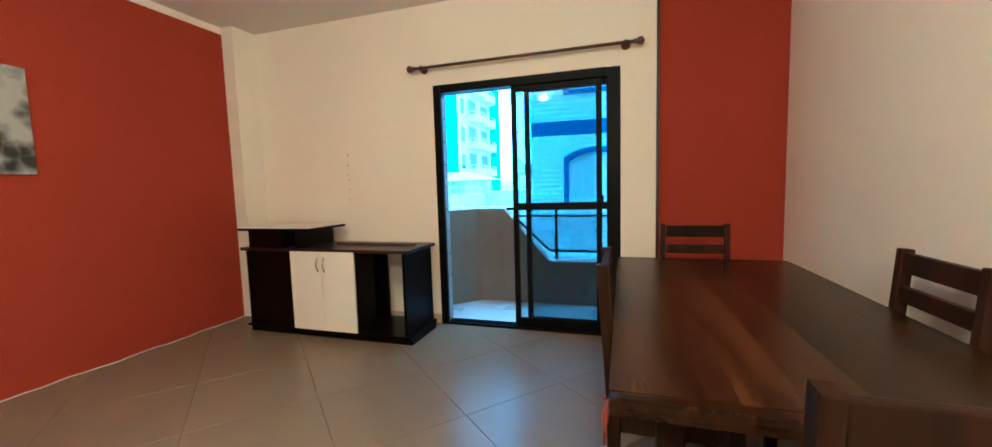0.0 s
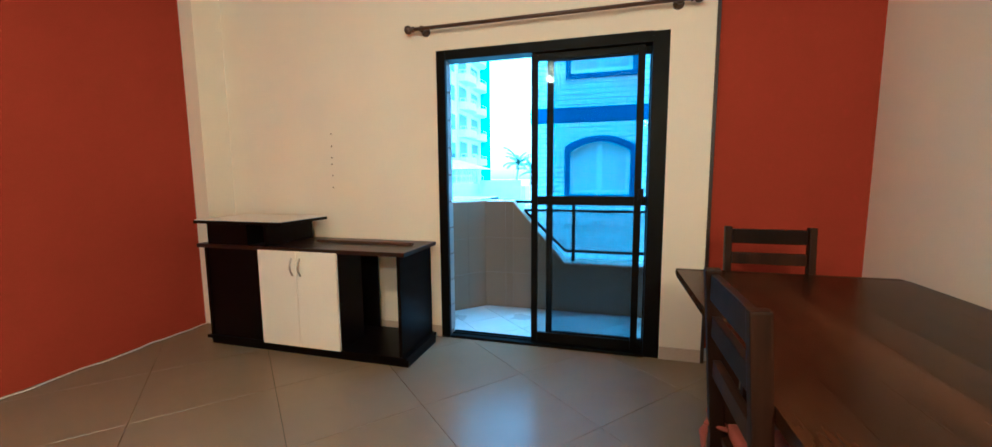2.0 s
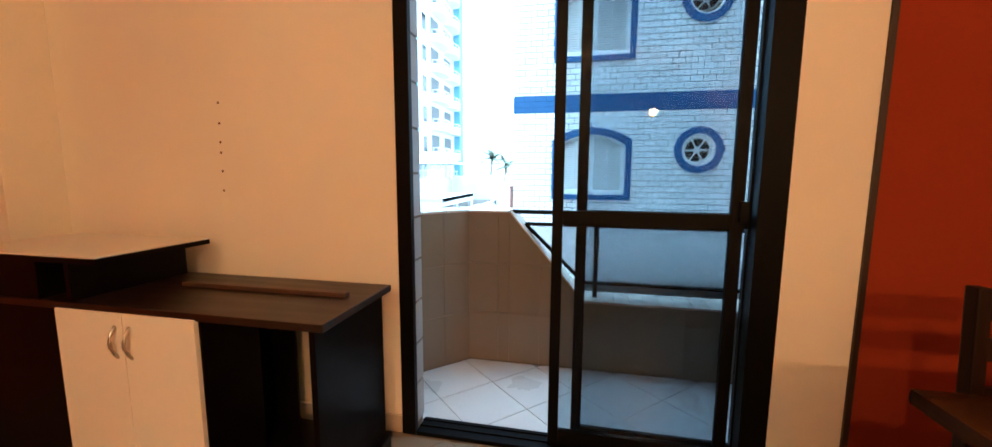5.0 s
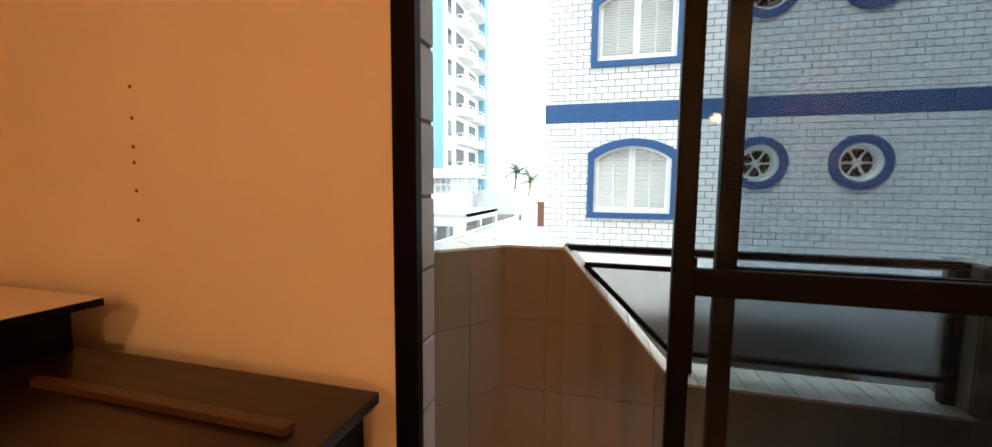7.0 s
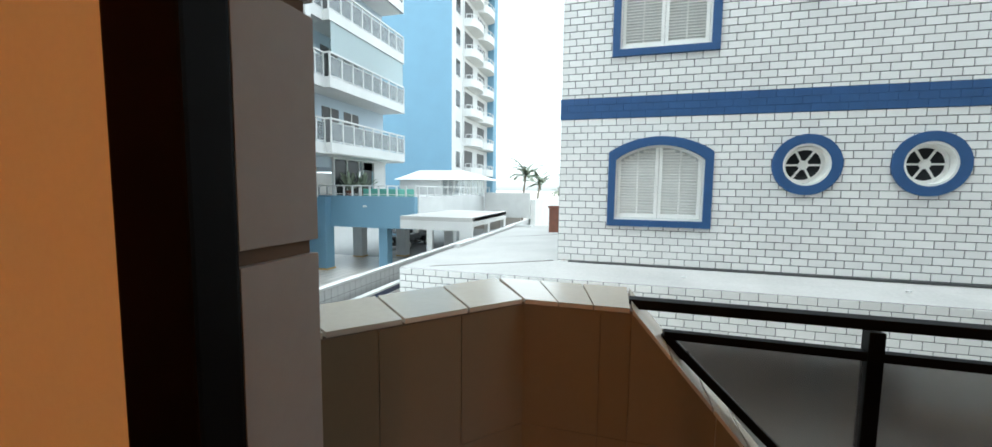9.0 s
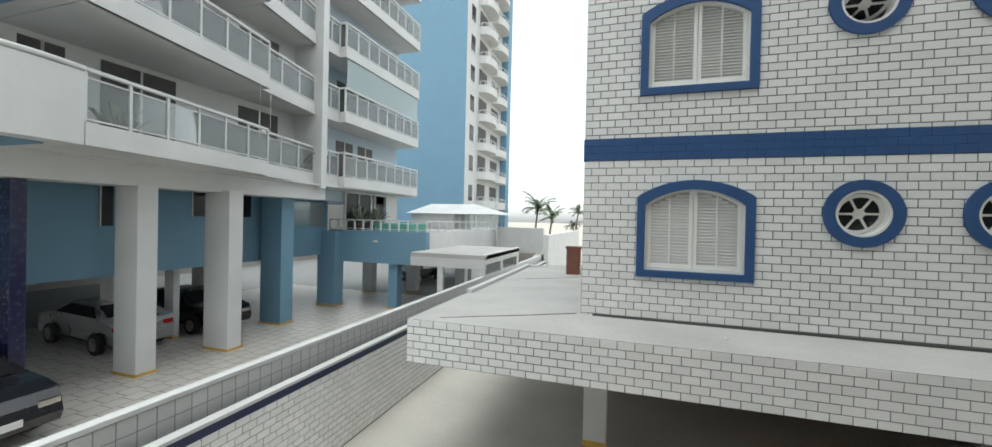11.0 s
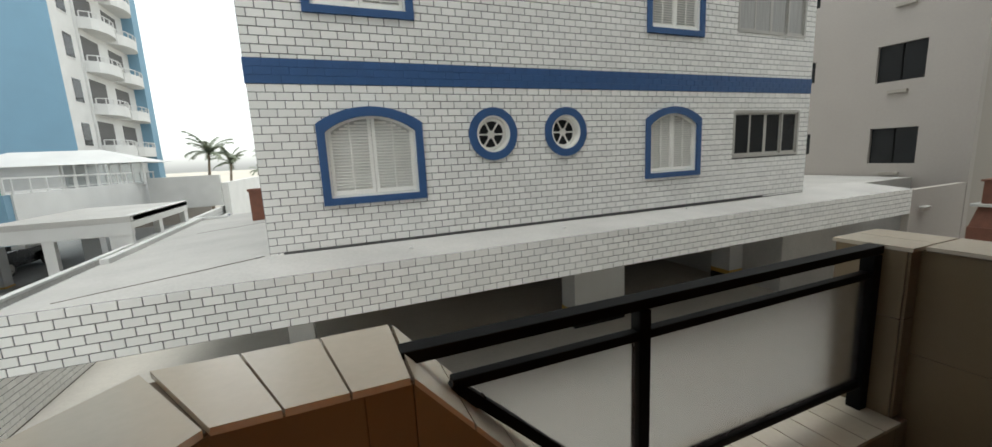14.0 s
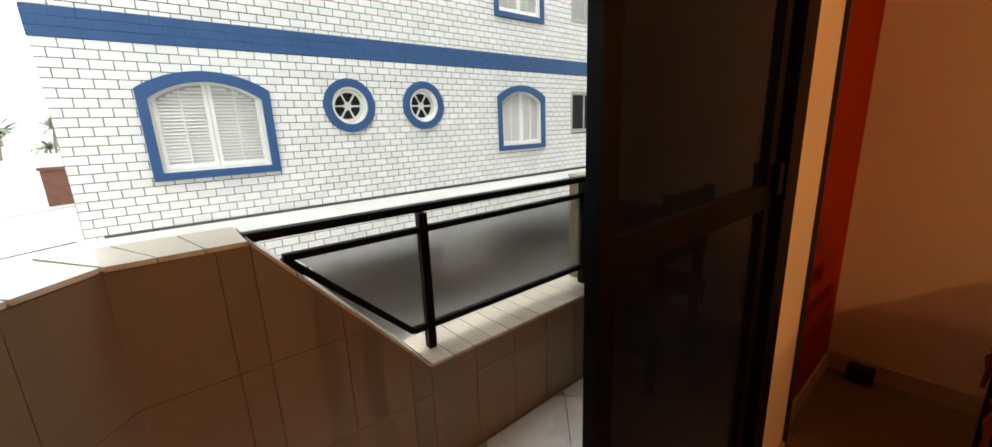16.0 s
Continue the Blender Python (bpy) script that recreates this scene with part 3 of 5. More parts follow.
# ---- the low cabinet ----
def cabinet():
    t = thing("tv_cabinet", (-1.79, -0.36, 0), "dark wenge cabinet with two white doors and raised white shelf", "cabinet")
    L, R = -0.76, 0.81
    part("plinth", boxed(L - 0.03, R + 0.025, -0.20, 0.235, 0.0, 0.055, 0.004), M_WENGE, t)
    part("base_panel", boxed(L - 0.03, R + 0.03, -0.235, 0.24, 0.055, 0.078, 0.003), M_WENGE, t)
    part("side_panel", boxed(L, L + 0.022, -0.225, 0.235, 0.078, 0.732, 0.002), M_WENGE, t)
    part("side_panel", boxed(R - 0.022, R, -0.225, 0.235, 0.078, 0.732, 0.002), M_WENGE, t)
    part("partition", boxed(-0.275, -0.255, -0.22, 0.235, 0.078, 0.732, 0.002), M_WENGE, t)
    part("partition", boxed(0.345, 0.365, -0.225, 0.03, 0.078, 0.732, 0.002), M_WENGE, t)
    part("front_panel", boxed(L + 0.022, -0.275, -0.215, -0.195, 0.078, 0.732, 0.002), M_WENGE, t)
    part("back_panel", boxed(L + 0.022, 0.375, 0.225, 0.235, 0.078, 0.732), M_WENGE, t)
    part("top", boxed(L - 0.05, R + 0.04, -0.24, 0.245, 0.732, 0.76, 0.004), M_WENGE_TOP, t)
    for x0, x1, hx in ((-0.262, 0.048, 0.018), (0.052, 0.362, 0.082)):
        d = part("door", boxed(x0, x1, -0.246, -0.228, 0.076, 0.738, 0.002), M_LAMW, t, "white laminate door")
        bm = bmesh.new()
        pts = [(hx, -0.246 - 0.024 * math.sin(math.pi * k / 8), 0.572 + 0.12 * k / 8) for k in range(9)]
        tube(bm, pts, 0.006, 8)
        part("handle", bm, M_STEEL, d, "curved brushed steel handle", True)
    part("upper_side", boxed(-0.71, -0.688, -0.232, 0.225, 0.76, 0.905, 0.002), M_WENGE, t)
    part("upper_side", boxed(-0.215, -0.193, -0.232, 0.225, 0.76, 0.905, 0.002), M_WENGE, t)
    part("upper_front", boxed(-0.688, -0.355, -0.232, -0.214, 0.76, 0.905, 0.002), M_WENGE, t)
    part("upper_partition", boxed(-0.373, -0.355, -0.214, 0.10, 0.76, 0.905, 0.002), M_WENGE, t)
    sh = part("raised_shelf", boxed(-0.83, -0.062, -0.235, 0.235, 0.905, 0.927, 0.002), M_WENGE, t)
    part("white_top", boxed(-0.826, -0.066, -0.231, 0.231, 0.927, 0.933, 0.002), M_LAMW, sh, "white laminate shelf surface")
    part("moulding", boxed(0.0, 0.765, 0.03, 0.06, 0.76, 0.778, 0.004), M_ROD, t, "loose brown wooden moulding strip")


cabinet()


# ---- the dining table and its chairs ----
def dining_table():
    x0, x1, y0, y1, top = 0.595, 1.515, -2.47, -0.66, 0.765
    cx, cy = (x0 + x1) / 2, (y0 + y1) / 2
    t = thing("dining_table", (cx, cy, 0), "long varnished reddish hardwood plank dining table", "table")
    n, w, h = 7, (x1 - x0) / 7, (y1 - y0) / 2
    ms = mesh_from(boxed(-w / 2 + 0.0001, w / 2 - 0.0001, -h + 0.05, h - 0.05, top - 0.035, top, 0.0006), "plank", M_TABLE)
    for k in range(n):
        piece("plank", ms, t, pose((k + 0.5) * w - (x1 - x0) / 2, 0, 0))
    for s in (-1, 1):
        part("breadboard_end", boxed(-(x1 - x0) / 2, (x1 - x0) / 2, min(s * h, s * (h - 0.05)), max(s * h, s * (h - 0.05)), top - 0.038, top + 0.0005, 0.014), M_TABLE, t)
        part("apron", boxed(s * 0.30 - 0.012, s * 0.30 + 0.012, -h + 0.33, h - 0.33, top - 0.135, top - 0.035, 0.003), M_CHAIR, t)
        part("end_apron", boxed(-0.28, 0.28, s * (h - 0.35) - 0.012, s * (h - 0.35) + 0.012, top - 0.135, top - 0.035, 0.003), M_CHAIR, t)
        for u in (-1, 1):
            part("leg", boxed(u * 0.30 - 0.038, u * 0.30 + 0.038, s * (h - 0.36) - 0.038, s * (h - 0.36) + 0.038, 0, top - 0.035, 0.006), M_CHAIR, t)


dining_table()


def dining_chair():
    """A plain ladder-back chair that faces +y, with a tied seat cushion."""
    t = thing("dining_chair", (0, 0, 0), "dark brown wooden ladder-back dining chair with a rust-red tied cushion", "chair", "chairs round the table")
    for s in (-1, 1):
        part("front_leg", boxed(s * 0.185 - 0.02, s * 0.185 + 0.02, 0.17, 0.21, 0, 0.435, 0.004), M_CHAIR, t)
        bm = bmesh.new()
        beam(bm, (s * 0.19, -0.19, 0), (s * 0.19, -0.19, 0.45), 0.042, 0.032, 0.004)
        beam(bm, (s * 0.19, -0.19, 0.44), (s * 0.19, -0.225, 0.955), 0.042, 0.032, 0.006)
        part("back_post", bm, M_CHAIR, t)
        part("side_rail", boxed(s * 0.185 - 0.011, s * 0.185 + 0.011, -0.17, 0.17, 0.37, 0.43, 0.003), M_CHAIR, t)
        part("stretcher", boxed(s * 0.185 - 0.009, s * 0.185 + 0.009, -0.17, 0.17, 0.17, 0.20, 0.003), M_CHAIR, t)
    part("front_rail", boxed(-0.165, 0.165, 0.18, 0.202, 0.37, 0.43, 0.003), M_CHAIR, t)
    part("seat", boxed(-0.205, 0.205, -0.18, 0.215, 0.432, 0.455, 0.006), M_CHAIR, t)
    for z, hh in ((0.905, 0.075), (0.79, 0.06), (0.665, 0.05)):
        y = -0.19 - 0.035 * (z - 0.44) / 0.515
        part("back_slat", boxed(-0.17, 0.17, y - 0.011, y + 0.011, z - hh / 2, z + hh / 2, 0.004), M_CHAIR, t)
    bm = boxed(-0.19, 0.19, -0.165, 0.205, 0.457, 0.495, 0.016)
    c = part("cushion", bm, M_CLOTH, t, "thin rust-red cotton cushion", True)
    for s in (-1, 1):
        bm = bmesh.new()
        tube(bm, [(s * 0.168, -0.165, 0.48), (s * 0.19, -0.222, 0.485), (s * 0.218, -0.195, 0.488), (s * 0.19, -0.165, 0.48)], 0.007, 6)
        tube(bm, [(s * 0.215, -0.20, 0.488), (s * 0.235, -0.205, 0.50), (s * 0.245, -0.2, 0.48), (s * 0.218, -0.2, 0.485)], 0.008, 6)
        tube(bm, [(s * 0.215, -0.205, 0.485), (s * 0.225, -0.215, 0.42), (s * 0.213, -0.222, 0.33)], lambda k: 0.009 - 0.003 * k, 6)
        tube(bm, [(s * 0.215, -0.205, 0.485), (s * 0.222, -0.225, 0.44), (s * 0.226, -0.215, 0.37)], lambda k: 0.009 - 0.003 * k, 6)
        part("cushion_tie", bm, M_CLOTH, c, "knotted rust-red cloth ties", True)
    return t


chair = dining_chair()
chair.matrix_basis = pose(1.07, -0.66, 0, 0, 0, 180)
copy_thing(chair, pose(1.40, -1.65, 0, 0, 0, 90))
copy_thing(chair, pose(0.785, -1.74, 0, 0, 0, -90))
copy_thing(chair, pose(1.065, -2.50, 0, 0, 0, 0))


# ---- small things in the room ----
def wall_picture():
    y0, y1, z0, z1 = -2.45, -1.665, 1.39, 2.06
    t = thing("canvas_picture", (LEFT + 0.004, (y0 + y1) / 2, (z0 + z1) / 2), "black-and-white canvas print hung on the red wall", "picture")
    m = bpy.data.materials.new("grey_street_print")
    n, l, b = nodes_of(m)
    tc = n.new("ShaderNodeTexCoord")
    a = n.new("ShaderNodeTexNoise")
    a.inputs["Scale"].default_value, a.inputs["Detail"].default_value = 5.0, 8
    v = n.new("ShaderNodeTexVoronoi")
    v.inputs["Scale"].default_value = 11.0
    l.new(tc.outputs["Object"], a.inputs["Vector"])
    l.new(tc.outputs["Object"], v.inputs["Vector"])
    mu = n.new("ShaderNodeMath")
    mu.operation = "MULTIPLY_ADD"
    mu.inputs[1].default_value = 0.35
    l.new(v.outputs["Distance"], mu.inputs[0])
    l.new(a.outputs["Fac"], mu.inputs[2])
    r = n.new("ShaderNodeValToRGB")
    r.color_ramp.elements[0].position, r.color_ramp.elements[1].position = 0.5, 0.76
    r.color_ramp.elements[0].color, r.color_ramp.elements[1].color = (0.03, 0.03, 0.028, 1), (0.42, 0.41, 0.37, 1)
    l.new(mu.outputs[0], r.inputs["Fac"])
    l.new(r.outputs["Color"], b.inputs["Base Color"])
    b.inputs["Roughness"].default_value = 0.7
    w, h = (y1 - y0) / 2, (z1 - z0) / 2
    part("stretcher", boxed(0, 0.022, -w, w, -h, h, 0.002), M_CANVAS, t)
    part("print", boxed(0.022, 0.025, -w, w, -h, h, 0.001), m, t, "grey street scene print")


wall_picture()


def floor_cable():
    t = thing("loose_cable", (LEFT + 0.02, -1.6, 0.004), "thin white cable lying along the foot of the red wall", "cable")
    bm = bmesh.new()
    pts = []
    for k in range(60):
        y = -1.9 + 3.25 * k / 59
        pts.append((0.012 + 0.035 * abs(math.sin(k * 0.37)) * (0.4 + 0.6 * math.sin(k * 0.11) ** 2), y, 0.004 + 0.004 * math.sin(k * 0.9) ** 2))
    tube(bm, pts, 0.0045, 6)
    part("sheath", bm, M_CABLE, t, smooth=True)


floor_cable()

t = thing("cable_box", (1.675, -0.10, 0.0), "small black plastic box on the floor by the wall", "box")
part("housing", boxed(-0.035, 0.03, -0.05, 0.05, 0.0, 0.075, 0.008), M_BLACKRUB, t)


def pendant_lamp():
    t = thing("pendant_lamp", (0.81, -4.27, 2.09), "bare warm bulb hanging on a black cord", "lamp")
    bm = bmesh.new()
    tube(bm, [(0, 0, 0.10), (0, 0, HIGH - 2.09)], 0.004, 6)
    part("cord", bm, M_BLACKRUB, t)
    bm = bmesh.new()
    lathe(bm, [(0.018, 0.05), (0.02, 0.06), (0.02, 0.1), (0.01, 0.11)], sides=14)
    part("socket", bm, M_BLACKRUB, t)
    m = bpy.data.materials.new("glowing_bulb")
    n, l, b = nodes_of(m)
    b.inputs["Emission Color"].default_value = (1.0, 0.66, 0.34, 1)
    b.inputs["Emission Strength"].default_value = 40
    bm = bmesh.new()
    bmesh.ops.create_uvsphere(bm, u_segments=16, v_segments=10, radius=0.046)
    g = part("bulb", bm, m, t, "glowing warm glass bulb", True)
    g.visible_shadow = False


pendant_lamp()


def ceiling_lamp():
    t = thing("ceiling_lamp", (-0.63, -3.5, 2.70), "bare warm bulb in a white ceiling socket", "lamp")
    bm = bmesh.new()
    lathe(bm, [(0.055, HIGH - 2.70), (0.055, 0.098), (0.045, 0.09), (0.022, 0.085), (0.02, 0.04)], sides=18)
    part("socket", bm, M_LAMW, t, smooth=True)
    bm = bmesh.new()
    bmesh.ops.create_uvsphere(bm, u_segments=16, v_segments=10, radius=0.042)
    g = part("bulb", bm, bpy.data.materials["glowing_bulb"], t, "glowing warm glass bulb", True)
    g.visible_shadow = False


ceiling_lamp()


# ---- the balcony ----
PT, LOW = 1.005, 0.450                      # heights of the parapet's tall and low runs
TK = 0.012                                  # tile and joint bed thickness
balcony_floor = structure("floor_balcony", prism([(-1.70, OUT, -0.16), (-0.985, 1.04, -0.16), (1.16, 1.04, -0.16), (1.16, OUT, -0.16)], Vector((0, 0, 0.15))), M_PALEGROUT, "small marbled balcony floor tiles", "floor")


def inside_balcony(x, y):
    return y < 0.83 and x < 0.95 and (x > -0.85 or (x + 1.504) * 0.746 > (y - OUT) * 0.649)


tile_floor(balcony_floor, -1.42, 0.96, OUT, 0.82, 0.34, 45.0, (0.33, 0.55), -0.011, -0.001, M_BALC, 0.004, "floor_tile", inside_balcony)
structure("ceiling_balcony", boxed(-1.7, 1.3, OUT, 1.05, 2.62, 2.78), M_CEIL, "plain painted slab over the balcony", "ceiling")

parapet = thing("balcony_parapet", (0, 0, 0), "cream tiled balcony parapet, angled, stepping down to a railing", "parapet", kind="structure")
bm = prism([(-1.504, OUT, -0.1), (-0.855 + 0.004, 0.832 + 0.006, -0.1), (-0.985, 1.04, -0.1), (-1.70, OUT, -0.1)], Vector((0, 0, PT + 0.1 - TK)))
part("core", bm, M_PARAG, parapet)
bm = prism([(-0.855, 0.836, -0.1), (0.962, 0.836, -0.1), (0.962, 0.836, LOW - TK), (-0.105, 0.836, LOW - TK), (-0.582, 0.836, PT - TK), (-0.855, 0.836, PT - TK)], Vector((0, 0.194, 0)))
for v in bm.verts:
    if v.co.y > 1.0 and v.co.x < -0.8:
        v.co.x = -0.985
part("core", bm, M_PARAG, parapet)
part("pillar", boxed(0.905, 1.16, 0.853, 1.04, -0.1, PT - TK), M_PARAG, parapet)
part("side_wall", boxed(0.965, 1.16, 0.302, 0.853, -0.1, PT - TK), M_PARAG, parapet)


def parapet_tiles():
    # inner faces, tile by tile, each cut to the sloping top of its run
    def face(origin, along, length, top_a, top_b, normal, w=0.2, h=0.33, z0=0.0):
        along, o = Vector(along).normalized(), Vector(origin)

        def over(p):
            return p[1] - (top_a + (top_b - top_a) * p[0] / length)

        for i in range(int(math.ceil(length / w - 0.02))):
            a, b = i * w + 0.001, min((i + 1) * w, length) - 0.001
            z = z0
            while z < 1.1:
                poly = [(a, z + 0.001), (b, z + 0.001), (b, z + h - 0.001), (a, z + h - 0.001)]
                z += h
                cut = []
                for k, p in enumerate(poly):
                    q = poly[(k + 1) % 4]
                    dp, dq = over(p), over(q)
                    if dp <= 0:
                        cut.append(p)
                    if (dp <= 0) != (dq <= 0):
                        r = dp / (dp - dq)
                        cut.append((p[0] + (q[0] - p[0]) * r, p[1] + (q[1] - p[1]) * r))
                if len(cut) >= 3 and b - a > 0.01:
                    area = abs(sum(p[0] * q[1] - q[0] * p[1] for p, q in zip(cut, cut[1:] + cut[:1]))) / 2
                    if area > 0.0004:
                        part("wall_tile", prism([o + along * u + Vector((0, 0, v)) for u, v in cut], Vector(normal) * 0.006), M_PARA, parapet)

    T, B = PT - 0.013, LOW - 0.013
    d = Vector((0.649, 0.746, 0)).normalized()
    face((-1.504, OUT, 0), d, 0.989, T, T, Vector((d.y, -d.x, 0)))
    face((-0.855, 0.836, 0), (1, 0, 0), 0.273, T, T, (0, -1, 0))
    face((-0.582, 0.836, 0), (1, 0, 0), 0.477, T, B, (0, -1, 0))
    face((-0.105, 0.836, 0), (1, 0, 0), 1.07, B, B, (0, -1, 0))
    face((0.965, 0.853, 0), (0, -1, 0), 0.55, T, T, (-1, 0, 0))
    face((0.905, 0.853, LOW), (1, 0, 0), 0.06, T - LOW, T - LOW, (0, -1, 0))
    face((0.905, 1.04, LOW), (0, -1, 0), 0.187, T - LOW, T - LOW, (-1, 0, 0))

    # coping tiles across the top
    def coping(a0, a1, b0, b1, n, z0, z1, tk=TK):
        for i in range(n):
            k0, k1 = (i + 0.02) / n, (i + 0.98) / n
            p = [Vector(a0).lerp(Vector(a1), k0), Vector(a0).lerp(Vector(a1), k1), Vector(b0).lerp(Vector(b1), k1), Vector(b0).lerp(Vector(b1), k0)]
            za, zb = z0 + (z1 - z0) * k0, z0 + (z1 - z0) * k1
            bm = prism([(p[0].x, p[0].y, za - tk), (p[1].x, p[1].y, zb - tk), (p[2].x, p[2].y, zb - tk), (p[3].x, p[3].y, za - tk)], Vector((0, 0, tk)))
            part("coping_tile", bm, M_COPE, parapet)

    coping((-1.497, OUT - 0.004), (-0.853, 0.824), (-1.71, OUT - 0.004), (-0.992, 1.048), 6, PT, PT)
    coping((-0.849, 0.822), (-0.585, 0.822), (-0.984, 1.05), (-0.585, 1.05), 3, PT, PT)
    coping((-0.582, 0.822), (-0.107, 0.822), (-0.582, 1.05), (-0.107, 1.05), 5, PT, LOW)
    coping((-0.104, 0.822), (0.903, 0.822), (-0.104, 1.05), (0.903, 1.05), 11, LOW, LOW)
    coping((0.896, 0.842), (1.165, 0.842), (0.896, 1.05), (1.165, 1.05), 2, PT, PT)
    coping((0.953, 0.838), (0.953, 0.303), (1.165, 0.838), (1.165, 0.303), 3, PT, PT)


parapet_tiles()


def railing():
    y = 0.93
    t = thing("balcony_railing", (0.4, y, LOW), "black metal balcony railing with a frosted glass panel", "railing")

    def bar(name, a, b, w=0.03, h=0.03):
        bm = bmesh.new()
        beam(bm, (a[0] - 0.4, 0, a[1] - LOW), (b[0] - 0.4, 0, b[1] - LOW), w, h, 0.003)
        return part(name, bm, M_BLACK, t)

    bar("top_rail", (-0.585, 0.992), (0.90, 0.990), 0.042, 0.026)
    bar("post", (-0.039, LOW), (-0.039, 0.972), 0.032, 0.032)
    bar("post", (0.878, LOW), (0.878, 0.972), 0.04, 0.04)
    bar("stub", (-0.475, 0.862), (-0.43, 0.862), 0.02, 0.02)
    bar("panel_rail", (-0.495, 0.914), (0.86, 0.910), 0.026, 0.022)
    bar("panel_rail", (-0.112, 0.541), (0.86, 0.541), 0.026, 0.022)
    bar("panel_rail", (-0.495, 0.914), (-0.112, 0.541), 0.026, 0.022)
    bm = prism([(-0.865, -0.003, 0.457), (0.458, -0.003, 0.455), (0.458, -0.003, 0.098), (-0.508, -0.003, 0.098)], Vector((0, 0.006, 0)))
    g = part("glass_panel", bm, M_FROST, t, "grey frosted glass panel")
    g.visible_shadow = False


railing()

# our own facade, seen only at the door's reveal
lift, deep = wall_xz(OUT - 0.002, 0.01)
# unseen beyond the reveal: stretched right and up to darken the house's right end
fac = structure("wall_facade", holed(rect(-4.2, 24.0, -2.7, 13.0), [rect(DL, DR, 0.0, DTOP), rect(0.89, 1.92, -0.1, HIGH)], lift, deep), M_REVEAL, "white tiled outer facade, stretched out of view to shade the house", "wall")
for side, x in (("a", DL), ("b", DR)):
    s = 1 if side == "a" else -1
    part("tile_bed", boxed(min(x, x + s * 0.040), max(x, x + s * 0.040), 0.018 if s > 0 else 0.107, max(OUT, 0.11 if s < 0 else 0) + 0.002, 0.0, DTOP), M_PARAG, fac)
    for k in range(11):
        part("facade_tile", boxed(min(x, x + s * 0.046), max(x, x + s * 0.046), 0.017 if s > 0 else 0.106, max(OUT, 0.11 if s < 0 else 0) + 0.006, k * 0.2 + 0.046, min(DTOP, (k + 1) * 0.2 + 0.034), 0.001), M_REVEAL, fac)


# ---- the brick-tiled building across the yard ----
G = -2.7                                     # the yard's level
WY = 6.773                                   # its front wall
structure("ground", boxed(-700, 700, -300, 900, G - 0.5, G), M_SAND, "sandy ground running out to the shore", "ground")
yard = structure("pavement_yard", boxed(-5.7, 16.0, 0.2, 40, G, G + 0.012), M_CONC, "pale concrete yard pavement", "pavement")
house = thing("brick_house", (0, 0, 0), "white brick-tiled building with blue bands and shuttered windows", "building")
BX0, BX1 = -1.53, 10.46
SH1 = dict(z0=0.712, zs=1.90, rise=0.247)


shutters = [(-0.735, 0.815, 0.0), (5.33, 6.83, 0.0), (-0.735, 0.815, 2.70), (5.33, 6.83, 2.82)]
rounds = [(2.03, 1.695), (3.465, 1.70), (2.03, 4.45), (3.465, 4.45)]
sliders = [(7.86, 10.06, 1.05, 2.03), (7.86, 10.06, 3.74, 4.8)]
holes = [arch(a + 0.115, b - 0.115, SH1["z0"] + dz + 0.105, SH1["zs"] + dz - 0.122, SH1["rise"] - 0.012) for a, b, dz in shutters]
holes += [circle(cx, cz, 0.305) for cx, cz in rounds]
holes += [rect(a, b, c, d) for a, b, c, d in sliders]
lift, deep = wall_xz(WY, 0.2)
part("wall", holed(rect(BX0, BX1, 0.04, 8.2), holes, lift, deep), M_TILEGROUT, house)
part("side_wall", boxed(BX0, BX0 + 0.2, WY + 0.2, 19.0, 0.04, 8.2), M_TILE, house)
part("side_wall", boxed(BX1 - 0.2, BX1, WY + 0.2, 19.0, 0.04, 8.2), M_TILE, house)
part("back_wall", boxed(BX0 + 0.2, BX1 - 0.2, 18.8, 19.0, 0.04, 8.2), M_TILE, house)
part("roof", boxed(BX0, BX1, WY, 19.0, 8.2, 8.5), M_ROOF, house)
part("inner_wall", boxed(BX0 + 0.2, BX1 - 0.2, WY + 0.8, WY + 0.9, 0.04, 8.2), M_DARK, house)
bands = []
for z0, z1 in ((2.453, 2.786), (5.10, 5.43)):
    bm = boxed(BX0 - 0.004, BX1 + 0.004, WY - 0.013, WY + 0.006, z0, z1, 0.003)
    band = part("band", bm, M_BLUE, house, "blue painted band")
    bm = boxed(BX0 - 0.014, BX0 + 0.004, WY + 0.006, 19.0, z0, z1)
    part("band_return", bm, M_BLUE, band)
    bands.append((band, z0, z1))


def ring(outer_loop, inner_loop, y0, dy):
    """A flat frame between two outlines of as many points each, pushed out by dy."""
    bm = bmesh.new()
    n = len(outer_loop)
    loops = [[bm.verts.new((u, y, v)) for u, v in loop] for y in (y0, y0 + dy) for loop in (outer_loop, inner_loop)]
    of, nf, ob, nb = loops
    for k in range(n):
        m = (k + 1) % n
        for a, b in ((of, nf), (nf, nb), (nb, ob), (ob, of)):
            bm.faces.new((a[k], a[m], b[m], b[k]))
    return bm


